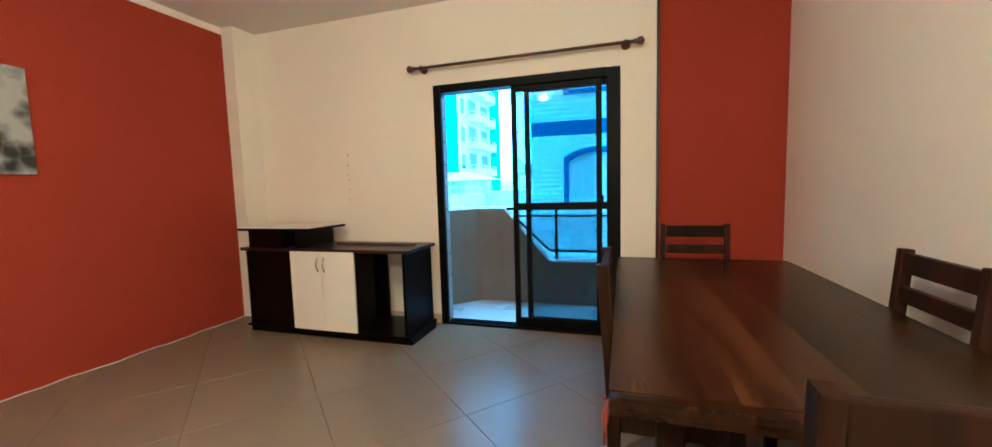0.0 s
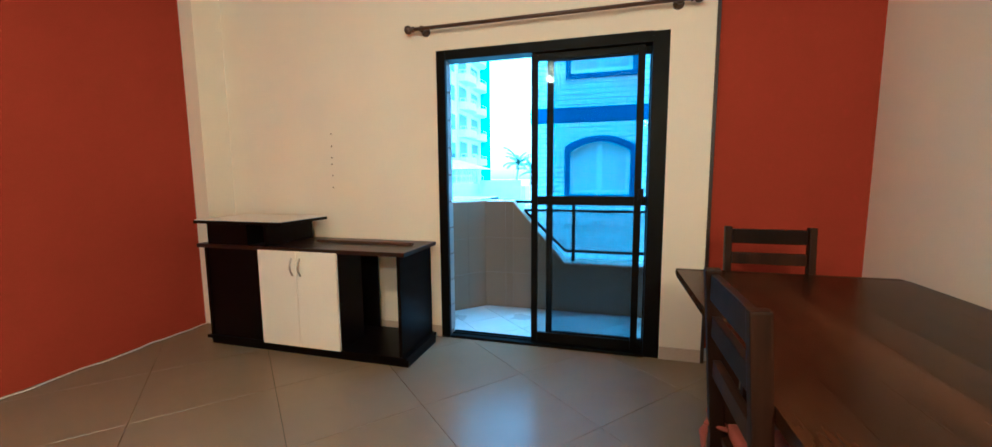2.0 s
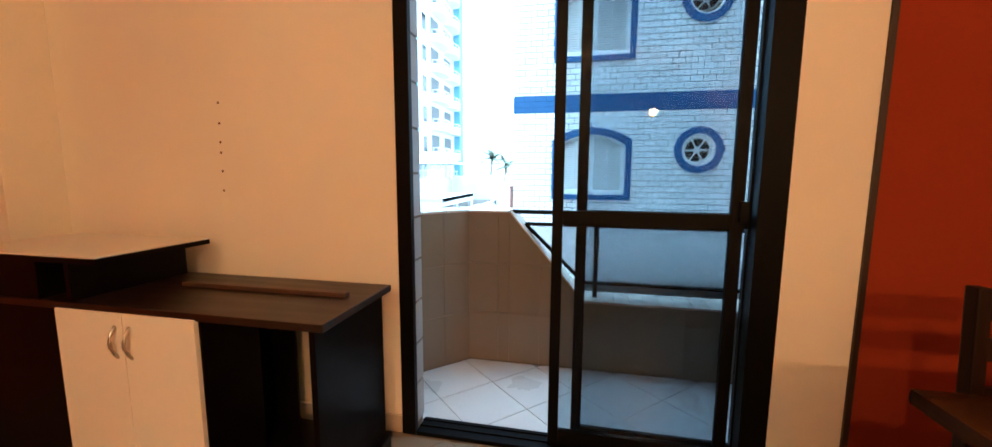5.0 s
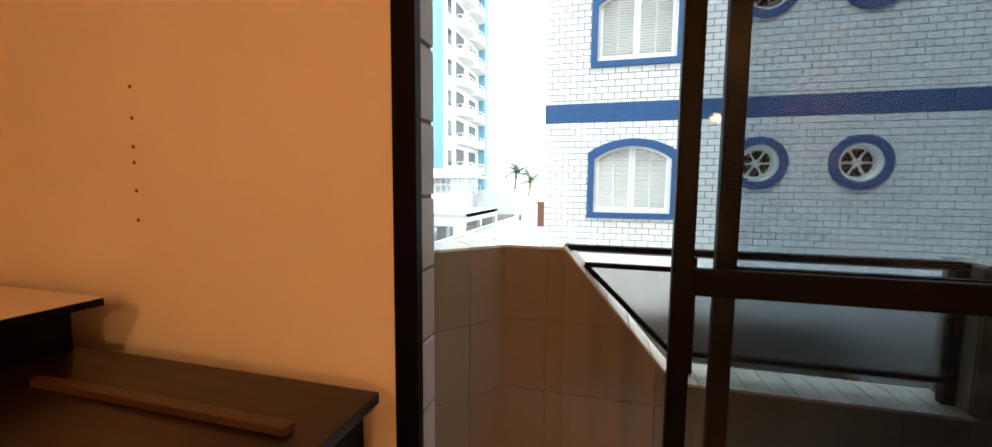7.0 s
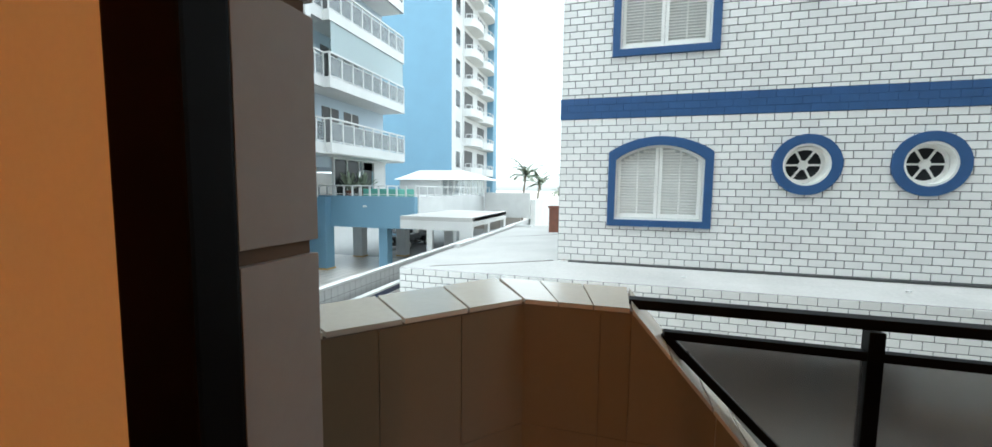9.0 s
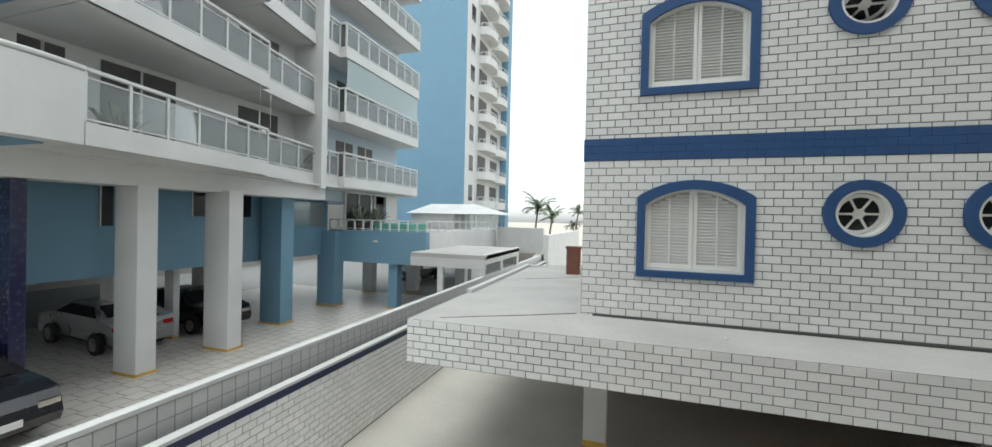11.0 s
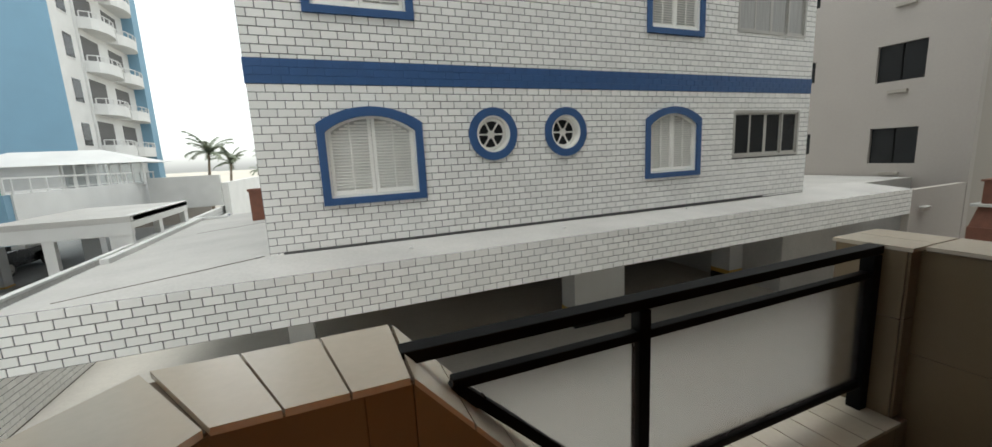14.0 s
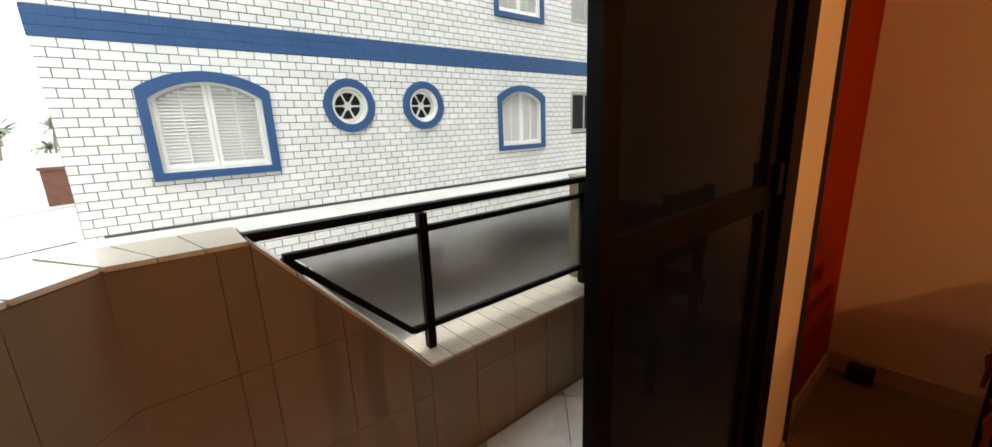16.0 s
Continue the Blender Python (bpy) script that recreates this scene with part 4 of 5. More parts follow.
def shutter_window(a, b, dz):
    z0, zs, rise = SH1["z0"] + dz, SH1["zs"] + dz, SH1["rise"]
    w = part("arched_window", ring(arch(a, b, z0, zs, rise), arch(a + 0.115, b - 0.115, z0 + 0.105, zs - 0.122, rise - 0.012), WY - 0.045, 0.05), M_BLUE, house, "blue arched window surround with white louvred shutters")
    part("window_frame", ring(arch(a + 0.113, b - 0.113, z0 + 0.103, zs - 0.120, rise - 0.010), arch(a + 0.145, b - 0.145, z0 + 0.135, zs - 0.150, rise - 0.018), WY + 0.0, 0.09), M_SHUT, w)
    mid = (a + b) / 2
    ia, ib = a + 0.145, b - 0.145

    def head(x):
        k = (2 * x - ia - ib) / (ib - ia)
        return zs - 0.15 + (rise - 0.018) * max(0.0, 1 - min(1, abs(k)) ** 2) ** 0.9

    for x0, x1 in ((ia + 0.004, mid - 0.004), (mid + 0.004, ib - 0.004)):
        bm = bmesh.new()
        zb = z0 + 0.14
        for u0, u1 in ((x0, x0 + 0.05), (x1 - 0.05, x1)):
            n = bm.verts
            vs = [n.new((u0, WY + 0.035, zb)), n.new((u1, WY + 0.035, zb)), n.new((u1, WY + 0.035, head(u1))), n.new((u0, WY + 0.035, head(u0)))]
            f = bm.faces.new(vs)
            ext = bmesh.ops.extrude_face_region(bm, geom=[f])
            bmesh.ops.translate(bm, vec=(0, 0.03, 0), verts=[v for v in ext["geom"] if isinstance(v, bmesh.types.BMVert)])
        box(bm, x0 + 0.05, x1 - 0.05, WY + 0.035, WY + 0.065, zb, zb + 0.06)
        cxm = (x0 + x1) / 2
        box(bm, cxm - 0.010, cxm + 0.010, WY + 0.037, WY + 0.062, zb, head(cxm))
        s = part("shutter", bm, M_SHUT, w)
        bm = bmesh.new()
        z = zb + 0.075
        while z < zs + rise - 0.17:
            lo, hi = x0 + 0.05, x1 - 0.05
            while lo < hi and head(lo) < z + 0.03:
                lo += 0.02
            while hi > lo and head(hi) < z + 0.03:
                hi -= 0.02
            if hi - lo > 0.06:
                beam(bm, (lo, WY + 0.052, z), (hi, WY + 0.052, z), 0.034, 0.007)
                bm.verts.ensure_lookup_table()
                for v in bm.verts[-8:]:
                    v.co.z += (WY + 0.052 - v.co.y) * -0.9
            z += 0.045
        part("louvres", bm, M_SHUT, s)
        vs = [(x0, WY + 0.085, zb), (x1, WY + 0.085, zb)] + [(x1 + (x0 - x1) * k / 10, WY + 0.085, head(x1 + (x0 - x1) * k / 10) + 0.03) for k in range(11)]
        part("backing", prism(vs, Vector((0, 0.01, 0))), M_BW, s)


for a, b, dz in shutters:
    shutter_window(a, b, dz)


def round_window(cx, cz, tilt):
    w = part("round_window", ring(circle(cx, cz, 0.44, 40), circle(cx, cz, 0.305, 40), WY - 0.04, 0.045), M_BLUE, house, "round window with a blue surround and white star bars")
    part("lining", ring(circle(cx, cz, 0.306), circle(cx, cz, 0.275), WY - 0.03, 0.20), M_SHUT, w)
    sash = part("sash", ring(circle(0, 0, 0.272), circle(0, 0, 0.225), -0.015, 0.03), M_SHUT, w)
    sash.matrix_basis = pose(cx, WY + 0.10, cz, tilt, 0, 0)
    for k in range(6):
        bm = bmesh.new()
        a = k * math.pi / 3
        beam(bm, (0.04 * math.cos(a), 0, 0.04 * math.sin(a)), (0.228 * math.cos(a), 0, 0.228 * math.sin(a)), 0.02, 0.028)
        part("spoke", bm, M_SHUT, sash)
    bm = bmesh.new()
    lathe(bm, [(0.068, -0.016), (0.068, 0.016)], (0, 0, 0), "Y", 16)
    part("hub", bm, M_SHUT, sash)
    bm = bmesh.new()
    lathe(bm, [(0.227, 0.004), (0.227, 0.008)], (0, 0, 0), "Y", 24)
    part("pane", bm, M_DARKGLASS, sash)


for (cx, cz), tilt in zip(rounds, (14, 0, 55, 8)):
    round_window(cx, cz, tilt)


def slider_window(a, b, c, d):
    w = part("sliding_window", ring(rect(a - 0.035, b + 0.035, c - 0.035, d + 0.035), rect(a + 0.02, b - 0.02, c + 0.02, d - 0.02), WY - 0.02, 0.1), M_ALU, house, "four-pane aluminium sliding window")
    n = 4
    pw = (b - a - 0.04) / n
    for k in range(n):
        x0 = a + 0.02 + k * pw
        y = WY + (0.02 if k in (0, 3) else 0.05)
        s = part("casement", ring(rect(x0, x0 + pw, c + 0.02, d - 0.02), rect(x0 + 0.045, x0 + pw - 0.045, c + 0.065, d - 0.06), y, 0.028), M_ALU, w)
        part("pane", boxed(x0 + 0.045, x0 + pw - 0.045, y + 0.01, y + 0.015, c + 0.065, d - 0.06), M_CURTAIN if d > 3 else M_DARKGLASS, s)


for s in sliders:
    slider_window(*s)

# flat roof over the ground-floor garage, with its tiled edge
SX0, SX1, SY, ST, SB = -4.08, 13.5, 5.90, -0.055, -0.72
FOOT = 0.075                                 # the roof's level at the foot of the wall


def sloped_roof():
    """The screed falls from the wall's foot to the tiled edge, with a valley line at the corner."""
    tops = [(SX0, SY, ST), (SX1, SY, ST), (SX1, WY + 0.4, FOOT), (BX0, WY + 0.05, FOOT), (BX0, 14.2, FOOT), (SX0, 14.2, ST)]
    bm = bmesh.new()
    up = [bm.verts.new(p) for p in tops]
    dn = [bm.verts.new((p[0], p[1], SB)) for p in tops]
    for q in ((0, 1, 2, 3), (0, 3, 4, 5)):
        bm.faces.new([up[k] for k in q])
        bm.faces.new([dn[k] for k in q[::-1]])
    for k in range(6):
        n = (k + 1) % 6
        bm.faces.new((up[k], dn[k], dn[n], up[n]))
    return bm


def roof_z(x, y):
    k = min((y - SY) / (WY - SY), (x - SX0) / (BX0 - SX0))
    return ST + (FOOT - ST) * max(0.0, min(1.0, k))


part("garage_roof", sloped_roof(), M_ROOF, house, "weathered grey roof screed")
part("garage_ceiling", boxed(BX0, 16.0, WY + 0.45, 13.5, SB, SB + 0.2), M_DARK, house)
part("roof_edge", boxed(SX0 - 0.004, SX1, SY - 0.010, SY - 0.002, SB, ST), M_TILEGROUT, house)
part("roof_edge", boxed(SX0 - 0.010, SX0 - 0.002, SY, 14.2, SB, ST), M_TILEGROUT, house)
part("kerb", boxed(SX0 + 0.02, SX0 + 0.14, 8.3, 13.6, ST - 0.03, ST + 0.09, 0.015), M_BW, house)
part("kerb", boxed(SX0 + 0.02, SX0 + 0.75, 13.6, 13.72, ST - 0.03, ST + 0.09, 0.015), M_BW, house)
bm = bmesh.new()
box(bm, -1.35, 8.9, WY - 0.035, WY, 0.055, 0.088, 0.006)
part("flashing", bm, M_TILEGROUT, house)
for x0, x1, y0, y1, base in ((-1.52, -1.13, 7.5, 7.95, True), (4.25, 5.65, 7.75, 8.3, True), (9.8, 10.9, 8.2, 8.8, True)):
    p = part("garage_column", boxed(x0, x1, y0, y1, G + 0.012, SB, 0.01), M_BW, house)
    part("yellow_stripe", boxed(x0 - 0.004, x1 + 0.004, y0 - 0.004, y1 + 0.004, G + 0.30, G + 0.42), M_YEL, p)
    part("black_base", boxed(x0 - 0.004, x1 + 0.004, y0 - 0.004, y1 + 0.004, G + 0.012, G + 0.30), M_BLACKRUB, p)
part("garage_back_wall", boxed(-1.6, 16, 13.5, 13.7, G, SB), M_DARK, house)
part("garage_beam", boxed(1.2, 2.1, 9.4, 9.6, SB - 0.32, SB, 0.01), M_BRICKR, house)

def seam(pts, w, m, name):
    bm = bmesh.new()
    for a, b in zip(pts, pts[1:]):
        beam(bm, (*a, roof_z(*a)), (*b, roof_z(*b)), w, 0.006)
    part(name, bm, m, house)


seam([(-3.6, 6.06), (-3.1, 6.24), (-2.45, 6.45), (-1.9, 6.65), (-1.6, 6.76)], 0.014, M_GROUT, "roof_crack")
seam([(-3.36, 10.7), (-2.7, 10.85), (-2.14, 11.1), (-1.56, 11.2)], 0.03, M_GROUT, "roof_seam")

# the small brick chimney on the flat roof
t = thing("brick_chimney", (-2.27, 11.9, roof_z(-2.27, 11.9) - 0.01), "small brown brick chimney stub on the flat roof", "chimney")
part("shaft", boxed(-0.18, 0.18, -0.18, 0.18, 0, 0.72, 0.01), M_BRICKR, t)
part("cap", boxed(-0.21, 0.21, -0.21, 0.21, 0.72, 0.78, 0.01), M_BRICKR, t)

for x, y in ((-1.68, 6.72), (3.1, 6.3), (6.2, 6.5), (9.0, 6.5), (0.4, 6.3)):
    t = thing("roof_debris", (x, y, roof_z(x, y)), "scrap of pale mortar lying on the flat roof", "debris")
    bm = bmesh.new()
    bmesh.ops.create_icosphere(bm, subdivisions=1, radius=0.028)
    for v in bm.verts:
        v.co = Vector((v.co.x * random.uniform(0.8, 2.2), v.co.y * random.uniform(0.6, 1.4), (v.co.z + 0.04) * random.uniform(0.3, 0.6)))
    part("chunk", bm, M_BW, t)


# ---- boundary walls of the yard ----
def boundary(name, pts, w, z1, cap, material, capmat, label):
    t = thing(name, (pts[0][0], pts[0][1], G), label, "wall", kind="structure")
    o = Vector((pts[0][0], pts[0][1], G))
    for (xa, ya), (xb, yb) in zip(pts, pts[1:]):
        a, b = Vector((xa, ya, 0)) - Vector((o.x, o.y, 0)), Vector((xb, yb, 0)) - Vector((o.x, o.y, 0))
        bm = bmesh.new()
        beam(bm, a + Vector((0, 0, (z1 - G) / 2)), b + Vector((0, 0, (z1 - G) / 2)), w, z1 - G)
        part("wall", bm, material, t)
        bm = bmesh.new()
        beam(bm, a + Vector((0, 0, z1 - G + cap / 2)), b + Vector((0, 0, z1 - G + cap / 2)), w + 0.05, cap, 0.008)
        part("coping", bm, capmat, t)
    return t


near_wall = boundary("wall_boundary_near", [(-5.78, -3.0), (-5.78, 34.0)], 0.10, -1.10, 0.05, M_TILEGROUT, M_BW, "white brick-tiled boundary wall with a blue stripe and white coping")
part("blue_stripe", boxed(0.048, 0.064, 0, 37.0, 1.48, 1.6), M_STRIPE, near_wall, "navy painted stripe")
far_wall = boundary("wall_boundary_far", [(-6.08, -3.0), (-6.08, 34.0)], 0.10, -0.74, 0.06, M_PALEGROUT, M_BW, "grey tiled boundary wall with a white coping")


# ---- the balcony building and its open car park ----
FX = -12.3                                   # its balcony fronts
block = thing("apartment_block", (0, 0, 0), "white and light blue apartment block with glazed balconies on columns", "building")
SLABS = [2.75, 5.50, 8.25, 11.0, 13.75]


def balcony_run(parent, y0, y1, x, zb, solid=False, posts=0.82, tilt=0.0):
    b = part("balcony_slab", boxed(FX - 1.6, x, y0, y1, zb, zb + 0.14), M_BW, parent)
    part("fascia", boxed(x - 0.10, x + 0.004, y0 - 0.004, y1 + 0.004, zb, zb + 0.45, 0.01), M_BW, b)
    n = max(2, int((y1 - y0) / posts))
    top = zb + 1.42
    part("handrail", boxed(x - 0.10, x + 0.0, y0, y1, top, top + 0.075, 0.02), M_BW, b)
    part("bottom_rail", boxed(x - 0.065, x - 0.03, y0, y1, zb + 0.49, zb + 0.525), M_BW, b)
    part("glass_rail", boxed(x - 0.06, x - 0.035, y0, y1, top - 0.13, top - 0.10), M_BW, b)
    for k in range(n + 1):
        y = y0 + (y1 - y0) * k / n
        p = boxed(x - 0.08, x - 0.015, y - 0.028, y + 0.028, zb + 0.45, top)
        part("post", p, M_BW, b)
    g = part("glass", boxed(x - 0.05, x - 0.042, y0, y1, zb + 0.525, top - 0.115), M_CLEAR, b)
    g.visible_shadow = False
    return b


def slant(run):
    """Swings a balcony front outward towards its near end."""
    for ob in [run] + list(run.children):
        for v in ob.data.vertices:
            if v.co.x > FX - 1.5:
                v.co.x += 0.2 * (13.2 - v.co.y)


def curve_through(pts, n=4):
    out = []
    for k in range(len(pts) - 1):
        p0, p1, p2, p3 = (Vector(pts[max(0, min(len(pts) - 1, k + d))]) for d in (-1, 0, 1, 2))
        for j in range(n):
            s = j / n
            out.append(0.5 * (2 * p1 + (p2 - p0) * s + (2 * p0 - 5 * p1 + 4 * p2 - p3) * s * s + (3 * p1 - p0 - 3 * p2 + p3) * s ** 3))
    return out + [Vector(pts[-1])]


for i, zb in enumerate(SLABS):
    slant(balcony_run(block, 5.3, 10.4, FX, zb))
    slant(balcony_run(block, 10.42, 13.4, FX - 0.32, zb))
    balcony_run(block, 13.75, 14.78, FX - 0.32, zb)
    balcony_run(block, 14.8, 21.1, FX, zb, posts=0.75)
    turn_in = part("balcony_return", boxed(FX - 0.42, FX, 14.76, 14.84, zb, zb + 0.45), M_BW, block)
    part("handrail", boxed(FX - 0.40, FX - 0.02, 14.77, 14.83, zb + 1.42, zb + 1.495, 0.02), M_BW, turn_in)
    bow = curve_through([(-10.72, 5.28, zb), (-10.55, 4.5, zb), (-10.62, 3.7, zb), (-11.0, 2.9, zb), (-11.7, 2.3, zb), (-12.8, 2.0, zb)])
    loop = [tuple(p) for p in bow] + [(-13.6, 2.0, zb), (-13.6, 5.28, zb)]
    part("curved_parapet", prism(loop, Vector((0, 0, 1.38))), M_BW, block, "curved white tiled balcony front")
    bm = bmesh.new()
    tube(bm, [(p[0] - 0.03, p[1], zb + 1.45) for p in loop[:-2]], 0.055, 8)
    part("curved_handrail", bm, M_BW, block, smooth=True)
    part("curved_soffit", prism([(-12.2 + (p[0] + 12.2) * 0.72, 3.9 + (p[1] - 3.9) * 0.72, zb - 0.03) for p in loop], Vector((0, 0, 0.028))), M_BB, block, "light blue soffit panel")
    # openings in the wall behind
    for y0, y1, h in ((5.6, 6.4, 2.45), (7.1, 8.9, 2.45), (10.95, 12.6, 2.35), (14.0, 14.7, 1.5), (15.9, 17.1, 2.1), (17.5, 18.7, 2.1)):
        z0 = zb + 0.16 + max(0, 2.1 - h)
        d = part("window", boxed(FX - 1.44, FX - 1.38, y0, y1, z0, z0 + h), M_NET, block)
        part("window_frame", boxed(FX - 1.40, FX - 1.36, (y0 + y1) / 2 - 0.03, (y0 + y1) / 2 + 0.03, z0, z0 + h), M_ALU, d)
part("rear_wall", boxed(FX - 6, FX - 1.4, 3.0, 13.5, 2.2, 16.5), M_BW, block)
part("rear_wall", boxed(FX - 6, FX - 1.4, 13.5, 21.1, 2.2, 16.5), M_PALEBLUE, block, "pale blue-grey rendered wall")
part("fin", boxed(FX - 1.5, FX - 0.02, 13.42, 13.72, 2.6, 16.5, 0.01), M_BW, block, "white dividing fin wall")
part("glazed_screen", boxed(FX - 0.06, FX - 0.045, 14.9, 21.0, 5.5 + 1.48, 8.25), M_SCREEN, block, "glazed balcony screen")
part("beam", boxed(FX - 1.3, FX - 0.3, 1.5, 14.0, 2.15, 2.75, 0.01), M_BW, block)
part("soffit", boxed(FX - 6, FX - 0.1, 1.5, 21.1, 2.70, 2.76), M_BW, block)
for x0, x1, y0, y1, m, z1 in ((-13.4, -12.55, 7.28, 7.75, M_BW, 2.2), (-13.3, -12.3, 9.55, 10.02, M_BW, 2.2), (-14.3, -13.3, 12.5, 13.1, M_BB, 2.2), (-14.7, -13.7, 16.0, 16.6, M_BB, 0.8), (-11.2, -10.75, 16.55, 17.0, M_BB, 0.8)):
    c = part("column", boxed(x0, x1, y0, y1, G, z1, 0.02), m, block)
    part("column_foot", boxed(x0 - 0.03, x1 + 0.03, y0 - 0.03, y1 + 0.03, G, G + 0.09), M_YEL, c, "yellow painted column foot")
for x, y in ((-16.2, 8.9), (-16.6, 12.0), (-16.4, 15.5), (-14.6, 20.0), (-12.4, 21.0), (-10.0, 22.4), (-18.5, 13.6)):
    c = part("inner_column", boxed(x - 0.3, x + 0.3, y - 0.25, y + 0.25, G, 0.0, 0.01), M_BW, block)
    part("column_foot", boxed(x - 0.32, x + 0.32, y - 0.27, y + 0.27, G, G + 0.08), M_YEL, c)
c = part("slim_column", boxed(-15.5, -15.08, 9.86, 10.06, G, 0.0, 0.01), M_BW, block)
part("column_foot", boxed(-15.52, -15.06, 9.84, 10.08, G, G + 0.08), M_YEL, c)
# only the front shows; unseen depth added to keep sky light off the car park
part("mezzanine_wall", boxed(-30, -14.5, -8.0, 16.4, -0.30, 2.7), M_BB, block, "light blue rendered wall")
part("garage_end_wall", boxed(-30, -29.7, -4, 40, G, 2.7), M_DARK, block)
part("garage_rear", boxed(-29.7, -9.2, 38, 38.3, G, 0.7), M_DARK, block)
for y, hw, z0 in ((7.70, 0.14, 1.1), (10.22, 0.2, 1.4), (12.0, 0.2, 1.4)):
    w = part("vent_window", boxed(-14.52, -14.47, y - hw, y + hw, z0, 2.4), M_DARKGLASS, block)
    part("window_frame", boxed(-14.49, -14.46, y - hw - 0.03, y - hw, z0, 2.4), M_ALU, w)
part("navy_column", boxed(-14.1, -12.9, 5.2, 5.46, G, 2.2, 0.03), M_NAVY, block, "dark navy mosaic column")
park = structure("floor_car_park", boxed(-29.7, -6.32, -3, 38, G, G + 0.02), M_PALEGROUT, "square pale car park tiles", "floor")
part("ground_window", boxed(-14.42, -14.36, 13.2, 16.0, 1.0, 2.1), M_CLEAR, block)
lounge = part("lounge_glazing", boxed(-13.62, -13.58, 16.5, 18.5, 0.85, 2.62), M_DARKGLASS, block, "reflecting glazed lounge front")
# flat dark sheet painting the unlit inside of an open doorway
part("dark_doorway", boxed(-13.75, -13.7, 18.9, 19.9, 0.85, 2.62), M_NET, lounge)
part("white_door", boxed(-13.62, -13.56, 19.95, 21.0, 0.85, 2.62, 0.01), M_BW, lounge)
part("head", boxed(-13.7, -13.5, 16.4, 21.1, 2.62, 2.7), M_BW, lounge)
for y in (16.5, 17.5, 18.5, 18.85, 19.92, 21.0):
    part("mullion", boxed(-13.66, -13.54, y - 0.04, y + 0.04, 0.85, 2.62), M_BW, lounge)


def terrace():
    t = thing("pool_terrace", (-9.2, 16.4, G), "raised blue and white terrace with a white railing", "terrace")
    o = Vector((9.2, -16.4, -G))

    def put(name, x0, x1, y0, y1, z0, z1, m, bev=0.0, parent=None):
        bm = boxed(x0, x1, y0, y1, z0, z1, bev)
        bmesh.ops.translate(bm, vec=o, verts=bm.verts)
        return part(name, bm, m, parent or t)

    put("blue_front", -14.4, -9.25, 16.4, 16.7, -0.6, 0.88, M_BB)
    put("white_side", -9.5, -9.2, 16.7, 28.0, -0.75, 0.88, M_BW)
    put("deck", -14.4, -9.5, 16.7, 37.0, 0.55, 0.80, M_ROOF)
    put("grey_wall", -9.0, -5.9, 26.0, 26.3, -0.6, 1.04, M_GREYT)
    put("low_wall", -5.9, -5.6, 26.3, 44.0, G, 0.6, M_BW)
    put("lamp", -11.9, -11.72, 16.33, 16.4, 0.36, 0.44, M_BW, 0.01)
    r = put("top_rail", -14.4, -9.2, 16.42, 16.49, 1.33, 1.385, M_BW, 0.01)
    put("top_rail", -9.32, -9.25, 16.5, 28.0, 1.33, 1.385, M_BW, 0.01)
    put("mid_rail", -14.4, -9.2, 16.44, 16.47, 0.95, 0.98, M_BW)
    put("mid_rail", -9.3, -9.27, 16.5, 28.0, 0.95, 0.98, M_BW)
    for k in range(12):
        x = -14.4 + 5.15 * k / 11
        put("post", x - 0.035, x + 0.035, 16.43, 16.48, 0.88, 1.33, M_BW)
    for k in range(14):
        y = 16.9 + 11.0 * k / 13
        put("post", -9.31, -9.26, y - 0.03, y + 0.03, 0.88, 1.33, M_BW)
    put("pool_cover", -12.6, -10.6, 17.4, 19.0, 0.80, 1.22, M_TEAL, 0.05)


terrace()


def entrance_canopy():
    t = thing("ramp_canopy", (-7.6, 17.6, G), "low white concrete canopy over the car ramp", "canopy")
    o = Vector((7.6, -17.6, -G))

    def put(name, x0, x1, y0, y1, z0, z1, m, bev=0.01):
        bm = boxed(x0, x1, y0, y1, z0, z1, bev)
        bmesh.ops.translate(bm, vec=o, verts=bm.verts)
        part(name, bm, m, t)

    put("slab", -9.2, -6.0, 15.0, 20.3, -0.05, 0.12, M_ROOF)
    put("front_beam", -9.2, -6.0, 15.0, 15.2, -0.42, -0.05, M_BW)
    put("side_beam", -6.2, -6.0, 15.2, 20.3, -0.25, 0.14, M_BW)
    for x0, x1, y0, y1 in ((-6.55, -6.02, 15.02, 15.2), (-8.0, -7.75, 15.02, 15.2), (-6.2, -6.02, 17.2, 17.5), (-6.2, -6.02, 19.9, 20.3)):
        put("support", x0, x1, y0, y1, G, -0.2, M_BW)


entrance_canopy()


def kiosk():
    t = thing("terrace_kiosk", (-12.0, 26.5, 0.80), "white hipped-roof glazed kiosk on the terrace", "kiosk")
    part("rear_wall", boxed(-3.0, 0.1, -1.2, 2.0, 0, 1.05), M_BW, t)
    bm = bmesh.new()
    v = [bm.verts.new(p) for p in ((-3.3, -1.5, 1.05), (3.4, -1.5, 1.05), (3.4, 2.3, 1.05), (-3.3, 2.3, 1.05), (-2.2, 0.2, 1.75), (1.2, 0.2, 1.75))]
    for f in ((0, 1, 5, 4), (1, 2, 5), (2, 3, 4, 5), (3, 0, 4), (3, 2, 1, 0)):
        bm.faces.new([v[i] for i in f])
    part("hipped_roof", bm, M_BW, t)
    for k in range(8):
        x = 0.2 + 0.42 * k
        part("post", boxed(x - 0.03, x + 0.03, -1.2, -1.14, 0, 1.05), M_BW, t)
        if k < 7:
            part("pane", boxed(x + 0.03, x + 0.39, -1.18, -1.165, 0, 1.05), M_CLEAR, t)


kiosk()


